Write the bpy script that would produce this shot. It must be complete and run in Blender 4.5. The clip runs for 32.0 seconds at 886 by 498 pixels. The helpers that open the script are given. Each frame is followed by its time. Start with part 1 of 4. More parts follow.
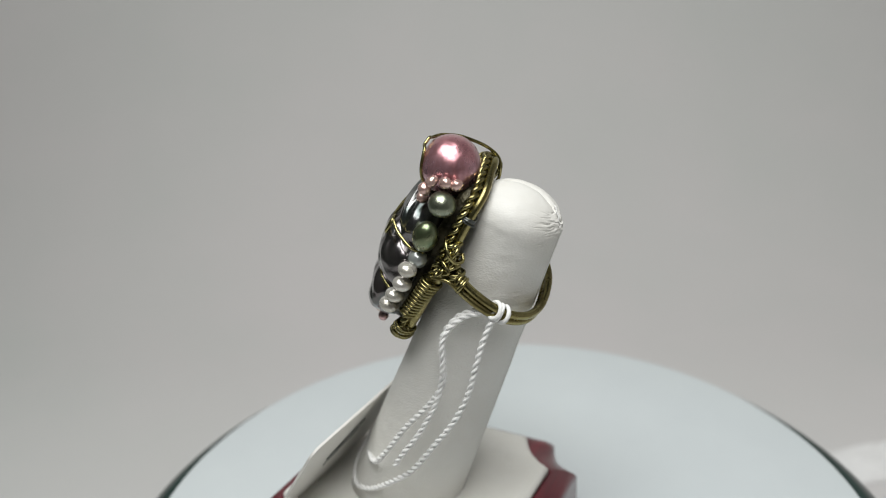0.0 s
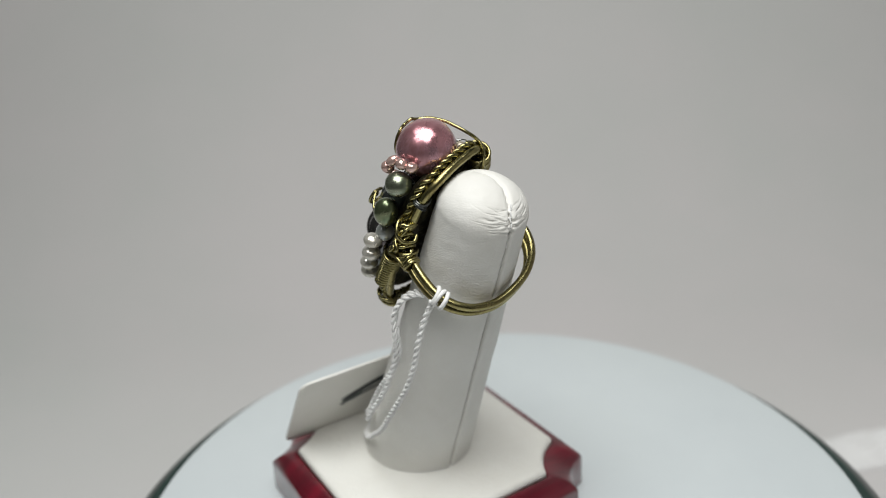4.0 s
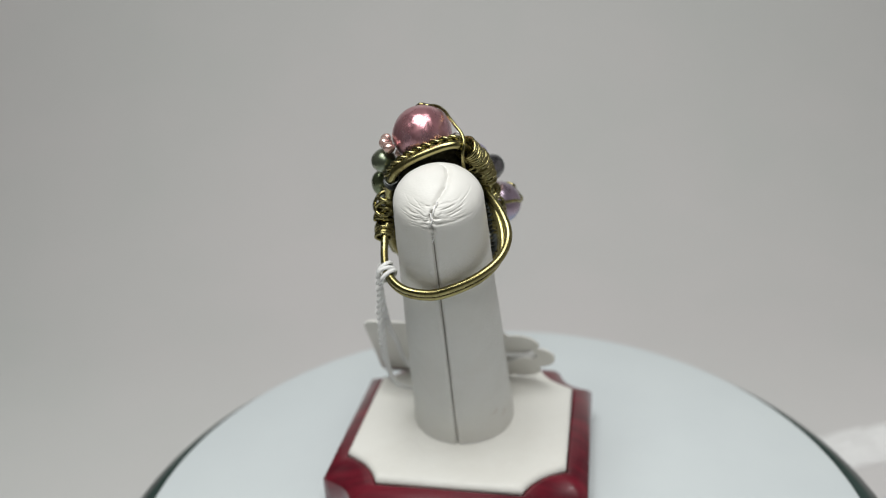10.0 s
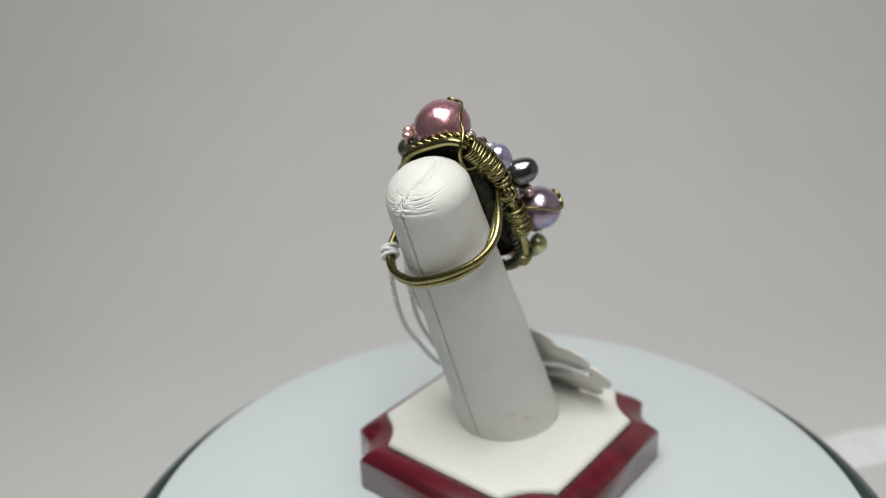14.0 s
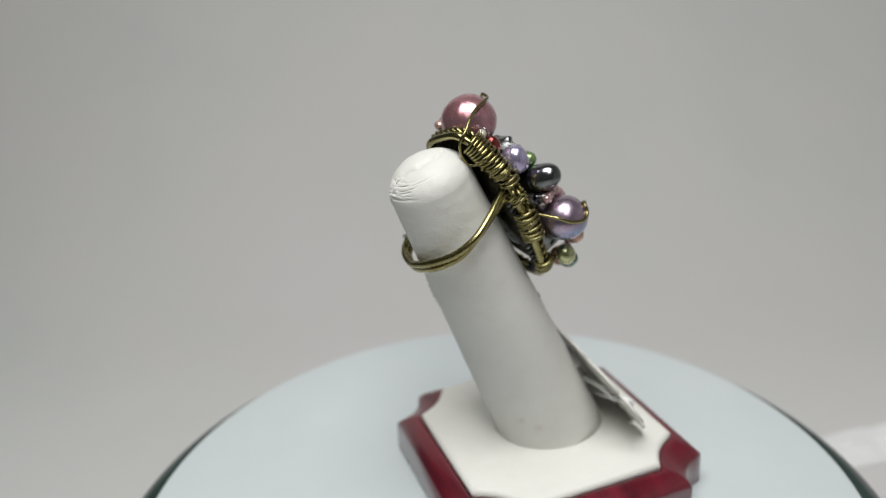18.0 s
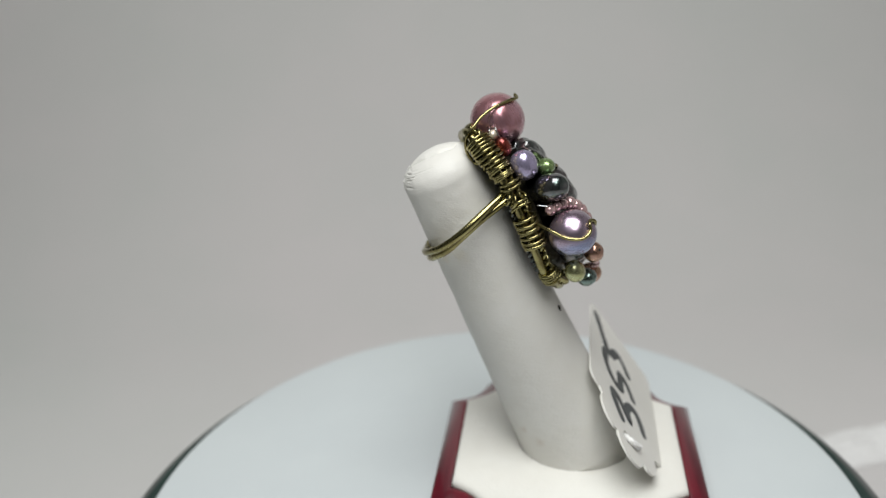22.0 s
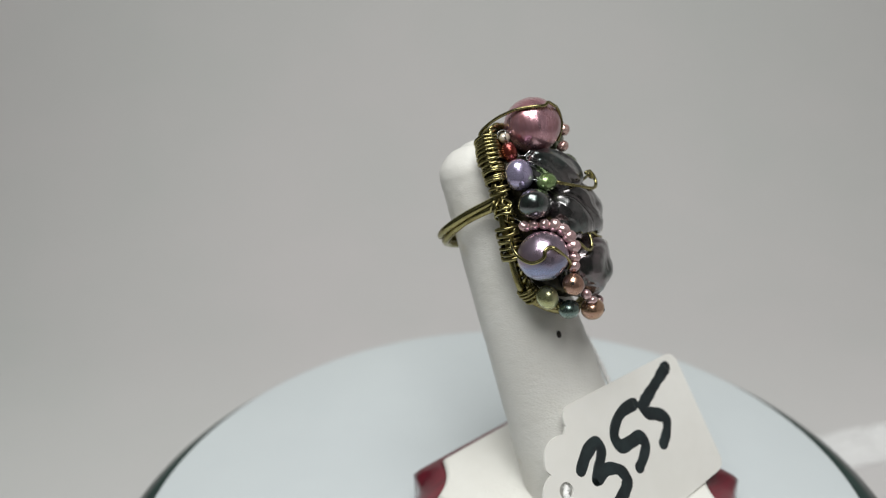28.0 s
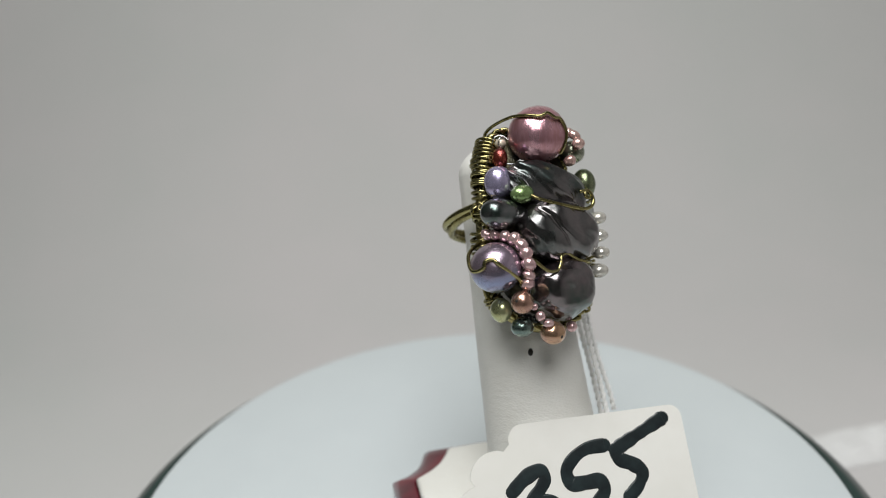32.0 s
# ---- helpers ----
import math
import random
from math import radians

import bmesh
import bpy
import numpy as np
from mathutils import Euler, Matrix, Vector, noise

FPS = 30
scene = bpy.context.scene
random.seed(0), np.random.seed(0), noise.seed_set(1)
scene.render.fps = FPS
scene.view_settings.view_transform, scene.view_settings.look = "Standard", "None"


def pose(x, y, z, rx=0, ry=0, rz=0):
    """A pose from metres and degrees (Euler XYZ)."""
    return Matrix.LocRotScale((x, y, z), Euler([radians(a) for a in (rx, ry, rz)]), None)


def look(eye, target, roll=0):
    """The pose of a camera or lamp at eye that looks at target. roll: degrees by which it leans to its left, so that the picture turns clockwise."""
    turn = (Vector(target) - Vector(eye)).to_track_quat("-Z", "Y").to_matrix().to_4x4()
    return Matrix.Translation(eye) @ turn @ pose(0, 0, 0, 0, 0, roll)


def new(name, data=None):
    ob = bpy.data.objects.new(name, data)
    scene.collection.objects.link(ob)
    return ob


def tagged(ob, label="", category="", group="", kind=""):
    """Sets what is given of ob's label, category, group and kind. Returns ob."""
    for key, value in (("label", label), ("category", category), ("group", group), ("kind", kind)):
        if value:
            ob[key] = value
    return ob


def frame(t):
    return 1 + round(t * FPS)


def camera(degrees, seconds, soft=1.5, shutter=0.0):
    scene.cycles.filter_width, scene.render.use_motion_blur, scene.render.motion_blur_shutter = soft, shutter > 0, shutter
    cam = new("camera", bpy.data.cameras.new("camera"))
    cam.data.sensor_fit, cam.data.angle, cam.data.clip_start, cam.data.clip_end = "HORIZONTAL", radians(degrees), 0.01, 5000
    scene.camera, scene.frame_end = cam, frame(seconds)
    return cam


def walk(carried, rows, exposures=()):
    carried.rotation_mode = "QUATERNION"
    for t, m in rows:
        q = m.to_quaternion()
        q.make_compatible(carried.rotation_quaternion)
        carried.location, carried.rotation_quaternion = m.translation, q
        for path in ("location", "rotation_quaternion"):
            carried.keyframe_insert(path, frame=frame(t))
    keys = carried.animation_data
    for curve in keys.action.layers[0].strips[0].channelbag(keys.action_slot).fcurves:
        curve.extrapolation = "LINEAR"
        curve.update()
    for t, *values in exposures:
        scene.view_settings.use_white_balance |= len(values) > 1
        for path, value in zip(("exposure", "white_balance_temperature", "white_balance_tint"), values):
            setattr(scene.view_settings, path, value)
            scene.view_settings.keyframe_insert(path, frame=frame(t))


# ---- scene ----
cam = camera(55.6, 32.0, soft=1.0)
EYE = (0.0, -0.130, 0.10849)
# the camera stands still but for a slow sag and a slight sway: seconds, tilt, turn
SWAY = [
    (0, 68.11, 2.44), (0.5, 68.21, 2.26), (1, 68.08, 2.38), (1.5, 68.06, 2.21), (2, 67.90, 2.12),
    (2.5, 67.85, 2.10), (3, 67.51, 2.03), (3.5, 67.41, 2.14), (5.5, 67.28, 2.08), (6, 67.31, 1.89),
    (6.5, 67.27, 1.99), (7, 67.15, 1.82), (7.5, 67.24, 1.73), (8, 67.37, 1.86), (8.5, 67.44, 1.87),
    (9, 67.39, 1.83), (9.5, 67.30, 1.88), (10, 67.24, 1.84), (10.5, 67.26, 1.88), (11, 67.30, 1.98),
    (11.5, 67.27, 1.95), (12, 67.37, 2.06), (12.5, 67.20, 1.96), (13, 67.34, 2.00), (13.5, 67.32, 2.03),
    (14, 67.30, 2.02), (14.5, 67.27, 1.94), (16.5, 67.28, 2.07), (17, 67.33, 2.04), (17.5, 67.32, 2.06),
    (18, 67.21, 1.98), (18.5, 67.22, 1.96), (19, 67.27, 1.85), (19.5, 67.22, 1.84), (20, 67.17, 1.95),
    (20.5, 67.06, 1.88), (21, 67.07, 1.84), (21.5, 67.11, 1.92), (22, 67.22, 1.91), (22.5, 67.16, 1.93),
    (23, 66.98, 1.80), (23.5, 67.11, 1.85), (24, 67.14, 1.88), (24.5, 67.13, 1.85), (25, 67.20, 1.94),
    (25.5, 67.12, 1.84), (27.5, 67.32, 1.74), (28, 67.23, 1.79), (28.5, 67.28, 1.74), (29, 67.32, 1.72),
    (29.5, 67.34, 1.69), (30, 67.39, 1.55), (30.5, 67.36, 1.45), (31, 67.34, 1.32), (31.5, 67.34, 1.23),
    (32, 67.37, 1.37)]
walk(cam, [(t, pose(*EYE, tilt, 3.02, turn)) for t, tilt, turn in SWAY], exposures=[(0, 0.0), (32, 0.0)])
cam.data.dof.use_dof = True
cam.data.dof.focus_distance = 0.128
cam.data.dof.aperture_fstop = 14.0

# the turntable's turn, degrees, second by second
TURN = [65.54, 58.29, 51.02, 43.75, 36.47, 29.18, 21.89, 14.59, 7.29, 0.0, -7.31, -14.61, -21.9, -29.19, -36.46, -43.73, -50.99,
        -58.24, -65.47, -72.69, -79.89, -87.08, -94.26, -101.42, -108.57, -115.7, -122.82, -129.94, -137.05, -144.17, -151.28, -158.4, -165.54]

# ---- light ----
world = bpy.data.worlds.new("world")
scene.world = world
world.use_nodes = True
world.node_tree.nodes["Background"].inputs[0].default_value = (0.9, 0.95, 1.0, 1)
world.node_tree.nodes["Background"].inputs[1].default_value = 0.05


def area_lamp(name, eye, target, sx, sy, power, colour):
    data = bpy.data.lights.new(name, "AREA")
    data.shape, data.size, data.size_y, data.energy, data.color = "RECTANGLE", sx, sy, power, colour
    ob = new(name, data)
    ob.matrix_world = look(eye, target)
    return tagged(ob, "white rectangular light panel hung over the turntable", "lamp", kind="structure")


area_lamp("lamp_top", (-0.03, -0.11, 0.49), (0.0, 0.0, 0.02), 0.36, 0.28, 2.48, (0.985, 1.0, 0.985))
area_lamp("lamp_front", (0.03, -0.30, 0.43), (0.0, 0.0, 0.05), 0.15, 0.11, 0.46, (1.0, 0.995, 0.985))

MM = 0.001


# ---- materials ----
def material(name, colour, rough=0.5, metal=0.0, colour2=None, scale=200.0, detail=4.0, bump=0.0, bump_scale=None,
             bump_dist=0.0002, coat=0.0, coat_rough=0.1, stretch=(1, 1, 1), rough2=None, spec=0.5, low=0.35, high=0.65,
             sheen=0.0, bump_detail=3.0):
    """Principled surface with colour mottling at two scales, optional fine relief and a clear coat; sizes are per metre."""
    m = bpy.data.materials.new(name)
    m.use_nodes = True
    nt = m.node_tree
    n, l = nt.nodes, nt.links
    p = n["Principled BSDF"]
    p.inputs["Base Color"].default_value = (*colour, 1)
    p.inputs["Roughness"].default_value = rough
    p.inputs["Metallic"].default_value = metal
    p.inputs["Specular IOR Level"].default_value = spec
    p.inputs["Coat Weight"].default_value = coat
    p.inputs["Coat Roughness"].default_value = coat_rough
    p.inputs["Sheen Weight"].default_value = sheen
    tc = n.new("ShaderNodeTexCoord")
    mp = n.new("ShaderNodeMapping")
    mp.inputs["Scale"].default_value = stretch
    l.new(tc.outputs["Object"], mp.inputs["Vector"])
    if colour2:
        a = n.new("ShaderNodeTexNoise")
        a.inputs["Scale"].default_value, a.inputs["Detail"].default_value = scale, detail
        b = n.new("ShaderNodeTexNoise")
        b.inputs["Scale"].default_value, b.inputs["Detail"].default_value = scale * 5.3, 3.0
        l.new(mp.outputs[0], a.inputs["Vector"])
        l.new(mp.outputs[0], b.inputs["Vector"])
        add = n.new("ShaderNodeMath")
        add.operation = "MULTIPLY_ADD"
        l.new(b.outputs["Fac"], add.inputs[0])
        add.inputs[1].default_value = 0.35
        l.new(a.outputs["Fac"], add.inputs[2])
        r = n.new("ShaderNodeMapRange")
        r.inputs["From Min"].default_value, r.inputs["From Max"].default_value = low + 0.17, high + 0.17
        l.new(add.outputs[0], r.inputs["Value"])
        mix = n.new("ShaderNodeMix")
        mix.data_type = "RGBA"
        mix.inputs[6].default_value, mix.inputs[7].default_value = (*colour, 1), (*colour2, 1)
        l.new(r.outputs["Result"], mix.inputs[0])
        l.new(mix.outputs[2], p.inputs["Base Color"])
        if rough2 is not None:
            rr = n.new("ShaderNodeMapRange")
            rr.inputs["To Min"].default_value, rr.inputs["To Max"].default_value = rough, rough2
            l.new(r.outputs["Result"], rr.inputs["Value"])
            l.new(rr.outputs["Result"], p.inputs["Roughness"])
    if bump:
        c = n.new("ShaderNodeTexNoise")
        c.inputs["Scale"].default_value, c.inputs["Detail"].default_value = bump_scale or scale * 3, bump_detail
        l.new(mp.outputs[0], c.inputs["Vector"])
        bp = n.new("ShaderNodeBump")
        bp.inputs["Strength"].default_value, bp.inputs["Distance"].default_value = bump, bump_dist
        l.new(c.outputs["Fac"], bp.inputs["Height"])
        l.new(bp.outputs["Normal"], p.inputs["Normal"])
    return m


def leather(name, colour, colour2, smudges=()):
    """White leatherette: pebbled grain of fine cells, faint soiling."""
    m = material(name, colour, 0.46, 0, colour2, scale=70, bump=0, spec=0.35, low=0.4, high=0.75)
    n, l = m.node_tree.nodes, m.node_tree.links
    p = n["Principled BSDF"]
    # faint finger marks and rubbed-off tarnish: place and size in metres, colour, strength
    for x, y, z, r, tint, much in smudges:
        was = p.inputs["Base Color"].links[0].from_socket
        co = n.new("ShaderNodeTexCoord")
        wob = n.new("ShaderNodeTexNoise")
        wob.inputs["Scale"].default_value = 900
        far = n.new("ShaderNodeVectorMath")
        far.operation = "DISTANCE"
        far.inputs[1].default_value = (x, y, z)
        l.new(co.outputs["Object"], far.inputs[0])
        l.new(co.outputs["Object"], wob.inputs["Vector"])
        ad = n.new("ShaderNodeMath")
        ad.operation = "MULTIPLY_ADD"
        ad.inputs[1].default_value = r * 1.6
        l.new(wob.outputs["Fac"], ad.inputs[0])
        l.new(far.outputs["Value"], ad.inputs[2])
        rg = n.new("ShaderNodeMapRange")
        rg.inputs["From Min"].default_value, rg.inputs["From Max"].default_value = r * 0.9, r * 1.8
        rg.inputs["To Min"].default_value, rg.inputs["To Max"].default_value = much, 0.0
        l.new(ad.outputs[0], rg.inputs["Value"])
        mx = n.new("ShaderNodeMix")
        mx.data_type = "RGBA"
        mx.inputs[7].default_value = (*tint, 1)
        l.new(rg.outputs["Result"], mx.inputs[0])
        l.new(was, mx.inputs[6])
        l.new(mx.outputs[2], p.inputs["Base Color"])
    tc = n.new("ShaderNodeTexCoord")
    v = n.new("ShaderNodeTexVoronoi")
    v.inputs["Scale"].default_value = 2600
    z = n.new("ShaderNodeTexNoise")
    z.inputs["Scale"].default_value, z.inputs["Detail"].default_value = 900, 4
    s = n.new("ShaderNodeMath")
    s.operation = "MULTIPLY_ADD"
    s.inputs[1].default_value = 1.2
    mp = n.new("ShaderNodeMapping")
    mp.inputs["Scale"].default_value = (0.75, 0.9, 1.7)
    l.new(tc.outputs["Object"], mp.inputs["Vector"])
    l.new(mp.outputs[0], v.inputs["Vector"])
    l.new(mp.outputs[0], z.inputs["Vector"])
    l.new(z.outputs["Fac"], s.inputs[0])
    l.new(v.outputs["Distance"], s.inputs[2])
    b = n.new("ShaderNodeBump")
    b.inputs["Strength"].default_value, b.inputs["Distance"].default_value = 0.4, 0.00013
    l.new(s.outputs[0], b.inputs["Height"])
    # the skin is stretched smooth over the tip
    sp = n.new("ShaderNodeSeparateXYZ")
    l.new(tc.outputs["Object"], sp.inputs[0])
    st = n.new("ShaderNodeMapRange")
    st.inputs["From Min"].default_value, st.inputs["From Max"].default_value = 0.057, 0.066
    st.inputs["To Min"].default_value, st.inputs["To Max"].default_value = 0.4, 0.12
    l.new(sp.outputs["Z"], st.inputs["Value"])
    l.new(st.outputs["Result"], b.inputs["Strength"])
    l.new(b.outputs["Normal"], p.inputs["Normal"])
    return m


def pearl(name, colour, colour2, rough=0.24, metal=0.5, scale=170, bump=0.14, low=0.35, high=0.65, stretch=(1, 1, 1), coat=0.6, zone=None, relief=330):
    """Nacre: a soft metallic lustre under a clear skin, mottled; zone: (from, to, colour), a tint along the pearl's length."""
    m = material(name, colour, rough, metal, colour2, scale=scale, bump=bump, bump_scale=relief, bump_dist=0.0003, bump_detail=0.6,
                 coat=coat, coat_rough=0.22, low=low, high=high, stretch=stretch, rough2=rough + 0.1)
    n, l = m.node_tree.nodes, m.node_tree.links
    p = n["Principled BSDF"]
    if zone:
        link = p.inputs["Base Color"].links[0]
        was = link.from_socket
        tc = n.new("ShaderNodeTexCoord")
        sep = n.new("ShaderNodeSeparateXYZ")
        z = n.new("ShaderNodeTexNoise")
        z.inputs["Scale"].default_value = 260
        l.new(tc.outputs["Object"], sep.inputs[0])
        l.new(tc.outputs["Object"], z.inputs["Vector"])
        add = n.new("ShaderNodeMath")
        add.operation = "MULTIPLY_ADD"
        add.inputs[1].default_value = 0.004
        l.new(z.outputs["Fac"], add.inputs[0])
        l.new(sep.outputs["Y"], add.inputs[2])
        r = n.new("ShaderNodeMapRange")
        r.interpolation_type = "SMOOTHSTEP"
        r.inputs["From Min"].default_value, r.inputs["From Max"].default_value = zone[0] + 0.002, zone[1] + 0.002
        l.new(add.outputs[0], r.inputs["Value"])
        mix = n.new("ShaderNodeMix")
        mix.data_type = "RGBA"
        l.new(r.outputs["Result"], mix.inputs[0])
        l.new(was, mix.inputs[6])
        mix.inputs[7].default_value = (*zone[2], 1)
        l.new(mix.outputs[2], p.inputs["Base Color"])
    return m


M_FABRIC = material("white_fabric", (0.652, 0.630, 0.625), 0.9, 0, (0.606, 0.610, 0.594), scale=3.2, spec=0.1)
# for unseen added walls: dark ones deepen reflections, the pale one throws fill light
M_SIDE = material("unseen_grey_wall", (0.075, 0.080, 0.072), 0.9, 0, (0.055, 0.060, 0.053), scale=6, spec=0.1)
M_PALE = material("pale_fill_wall", (0.44, 0.42, 0.415), 0.9, 0, (0.39, 0.375, 0.37), scale=6, spec=0.1)
M_DRUM = material("white_plastic", (0.70, 0.70, 0.69), 0.5, 0, (0.66, 0.66, 0.65), scale=30)
M_CLOTH = material("crumpled_cloth", (0.83, 0.825, 0.82), 0.85, 0, (0.78, 0.775, 0.77), scale=40, bump=0.4, bump_scale=800, spec=0.1)
M_GLASS = material("frosted_white_glass", (0.595, 0.638, 0.648), 0.42, 0, (0.565, 0.607, 0.622), scale=14, spec=0.4, bump=0.05, bump_scale=2500, bump_dist=0.00005)
M_EDGE = material("dark_green_glass_edge", (0.010, 0.026, 0.022), 0.3, 0, (0.02, 0.042, 0.037), scale=60, spec=0.6)
M_WOOD = material("lacquered_red_wood", (0.155, 0.006, 0.018), 0.34, 0, (0.075, 0.003, 0.010), scale=90, coat=0.8, coat_rough=0.06, stretch=(0.35, 3.0, 1.5), bump=0.04, bump_scale=500)
BROWN, OCHRE = (0.52, 0.42, 0.34), (0.60, 0.53, 0.36)
M_LEATHER = leather("white_leatherette", (0.735, 0.725, 0.69), (0.695, 0.68, 0.635),
                    ((0.0071, -0.0083, 0.0177, 0.0010, BROWN, 0.35), (0.0086, -0.0052, 0.0160, 0.0012, BROWN, 0.38), (0.0080, -0.0012, 0.0318, 0.0005, BROWN, 0.35),
                     (0.0035, -0.0234, 0.0519, 0.0016, OCHRE, 0.22), (0.0062, -0.0216, 0.0521, 0.0020, OCHRE, 0.30), (0.0081, -0.0183, 0.0529, 0.0018, OCHRE, 0.26)))
M_PAD = leather("white_leatherette_pad", (0.785, 0.775, 0.73), (0.75, 0.735, 0.685))
# flat dark grey that stands in for the shade inside the finger's seam
M_SEAM = material("painted_seam_shade", (0.30, 0.28, 0.25), 0.8)
M_THREAD = material("white_cotton_thread", (0.88, 0.875, 0.86), 0.8, 0, (0.82, 0.815, 0.80), scale=900, bump=0.5, bump_scale=4000, sheen=0.3)
M_CARD = material("white_card", (0.80, 0.785, 0.745), 0.55, 0, (0.76, 0.745, 0.70), scale=60, bump=0.06, bump_scale=2500, bump_dist=0.00005, spec=0.35)
M_INK = material("black_marker_ink", (0.010, 0.014, 0.016), 0.35, 0, (0.02, 0.03, 0.032), scale=300, spec=0.5)
M_BRASS = material("antique_brass", (0.36, 0.322, 0.145), 0.22, 1.0, (0.15, 0.118, 0.045), scale=260, rough2=0.38, low=0.40, high=0.85, bump=0.08, bump_scale=1500, bump_dist=0.0001)
M_STEEL = material("blackened_silver_wire", (0.17, 0.18, 0.175), 0.3, 1.0, (0.05, 0.055, 0.055), scale=500)
M_SILVER = material("bright_silver_thread", (0.62, 0.63, 0.62), 0.25, 1.0, (0.45, 0.46, 0.46), scale=700)
M_BACK = material("blackened_backing", (0.022, 0.020, 0.014), 0.4, 0.6, (0.075, 0.066, 0.035), scale=420, bump=0.8, bump_scale=900, bump_dist=0.0006)
M_HOLE = material("dark_hole", (0.03, 0.026, 0.022), 0.9)

P_ROSE = pearl("rose_pearl", (0.64, 0.36, 0.42), (0.45, 0.21, 0.23), 0.24, 0.8, scale=260, bump=0.42, stretch=(1.7, 0.45, 1.7), zone=(0.0185, 0.0205, (0.54, 0.25, 0.28)), relief=560, coat=0.8)
# the blue zone paints the bluish table's reflection into the lower half
P_PURPLE = pearl("mauve_pearl", (0.50, 0.385, 0.475), (0.36, 0.28, 0.37), 0.225, 0.88, scale=200, bump=0.16, zone=(-0.0033, -0.0058, (0.25, 0.27, 0.42)), coat=0.8)
P_LAV = pearl("lavender_pearl", (0.52, 0.47, 0.69), (0.42, 0.36, 0.53), 0.22, 0.75, coat=0.8)
P_GREEN = pearl("green_pearl", (0.15, 0.26, 0.075), (0.26, 0.37, 0.15), 0.19, 0.7, coat=0.8)
P_RED = pearl("red_pearl", (0.42, 0.08, 0.04), (0.19, 0.025, 0.018), 0.18, 0.85, coat=0.8)
P_CREAM = pearl("cream_pearl", (0.74, 0.68, 0.56), (0.66, 0.58, 0.46), 0.2, 0.4)
P_PINK = pearl("pink_seed_pearl", (0.76, 0.53, 0.52), (0.58, 0.37, 0.38), 0.17, 0.7, scale=700, coat=0.7)
P_BLUSH = pearl("blush_seed_pearl", (0.76, 0.54, 0.48), (0.60, 0.37, 0.33), 0.17, 0.7, scale=700, coat=0.7)
P_OLIVE = pearl("dark_green_pearl", (0.30, 0.32, 0.24), (0.14, 0.18, 0.11), 0.26, 0.9)
P_MOSS = pearl("moss_green_pearl", (0.22, 0.25, 0.14), (0.09, 0.14, 0.07), 0.26, 0.9)
P_GREY = pearl("grey_pearl", (0.46, 0.48, 0.46), (0.36, 0.39, 0.38), 0.2, 0.5)
P_WHITE = pearl("white_pearl", (0.70, 0.675, 0.62), (0.60, 0.57, 0.50), 0.2, 0.6)
P_COPPER = pearl("copper_pearl", (0.60, 0.38, 0.22), (0.44, 0.25, 0.19), 0.19, 0.88, coat=0.8)
P_LIME = pearl("yellow_green_pearl", (0.40, 0.42, 0.17), (0.52, 0.53, 0.29), 0.19, 0.8, coat=0.8)
P_TEAL = pearl("dark_teal_pearl", (0.22, 0.29, 0.25), (0.13, 0.19, 0.17), 0.19, 0.9, coat=0.8)
P_BLACK = pearl("black_baroque_pearl", (0.23, 0.2, 0.205), (0.08, 0.1, 0.096), 0.2, 0.97, scale=150, bump=0.26, low=0.3, high=0.7, coat=0.7, relief=620)
P_SILVER = pearl("silver_black_pearl", (0.25, 0.23, 0.25), (0.07, 0.105, 0.092), 0.165, 0.95, scale=190, bump=0.02, low=0.35, high=0.65, coat=0.8)
P_BROWN = pearl("brown_black_pearl", (0.27, 0.22, 0.235), (0.09, 0.122, 0.108), 0.17, 0.97, scale=130, bump=0.16, low=0.35, high=0.65, coat=0.55)


# ---- shapes ----
def mesh_of(name, bm, mat, smooth=True):
    me = bpy.data.meshes.new(name)
    for f in bm.faces:
        f.smooth = smooth
    bm.normal_update()
    bm.to_mesh(me)
    bm.free()
    me.materials.append(mat)
    return me


def part(name, bm, mat, parent, label="", smooth=True):
    """One bmesh, drawn in millimetres, as one mesh object under a thing or a part."""
    bmesh.ops.scale(bm, vec=(MM, MM, MM), verts=bm.verts)
    ob = new(name, mesh_of(name, bm, mat, smooth))
    ob.parent = parent
    return tagged(ob, label)


def thing(name, m, label, category, group=""):
    ob = new(name)
    ob.empty_display_size = 0.01
    ob.matrix_world = m
    return tagged(ob, label, category, group)


def curve_points(pts, n, closed=False):
    """n points spread along a smooth curve through pts."""
    p = [Vector(q) for q in pts]
    k = len(p)
    out = []
    spans = k if closed else k - 1
    for i in range(n):
        s = i * spans / (n if closed else n - 1)
        j = min(int(s), spans - 1)
        f = s - j
        if closed:
            a, b, c, d = p[(j - 1) % k], p[j % k], p[(j + 1) % k], p[(j + 2) % k]
        else:
            a, b, c, d = p[max(j - 1, 0)], p[j], p[j + 1], p[min(j + 2, k - 1)]
        out.append(0.5 * ((2 * b) + (c - a) * f + (2 * a - 5 * b + 4 * c - d) * f * f + (3 * b - a - 3 * c + d) * f ** 3))
    return out


def frames_along(path, closed):
    """A tangent and two steady side directions at each point."""
    n = len(path)
    res = []
    side = None
    for i in range(n):
        a = path[(i - 1) % n] if closed or i > 0 else path[i]
        b = path[(i + 1) % n] if closed or i < n - 1 else path[i]
        t = (b - a).normalized()
        if side is None:
            side = t.cross(Vector((0.13, 0.31, 0.94)))
            if side.length < 0.2:
                side = t.cross(Vector((1, 0, 0)))
        side = (side - t * side.dot(t)).normalized()
        res.append((t, side, t.cross(side)))
    return res


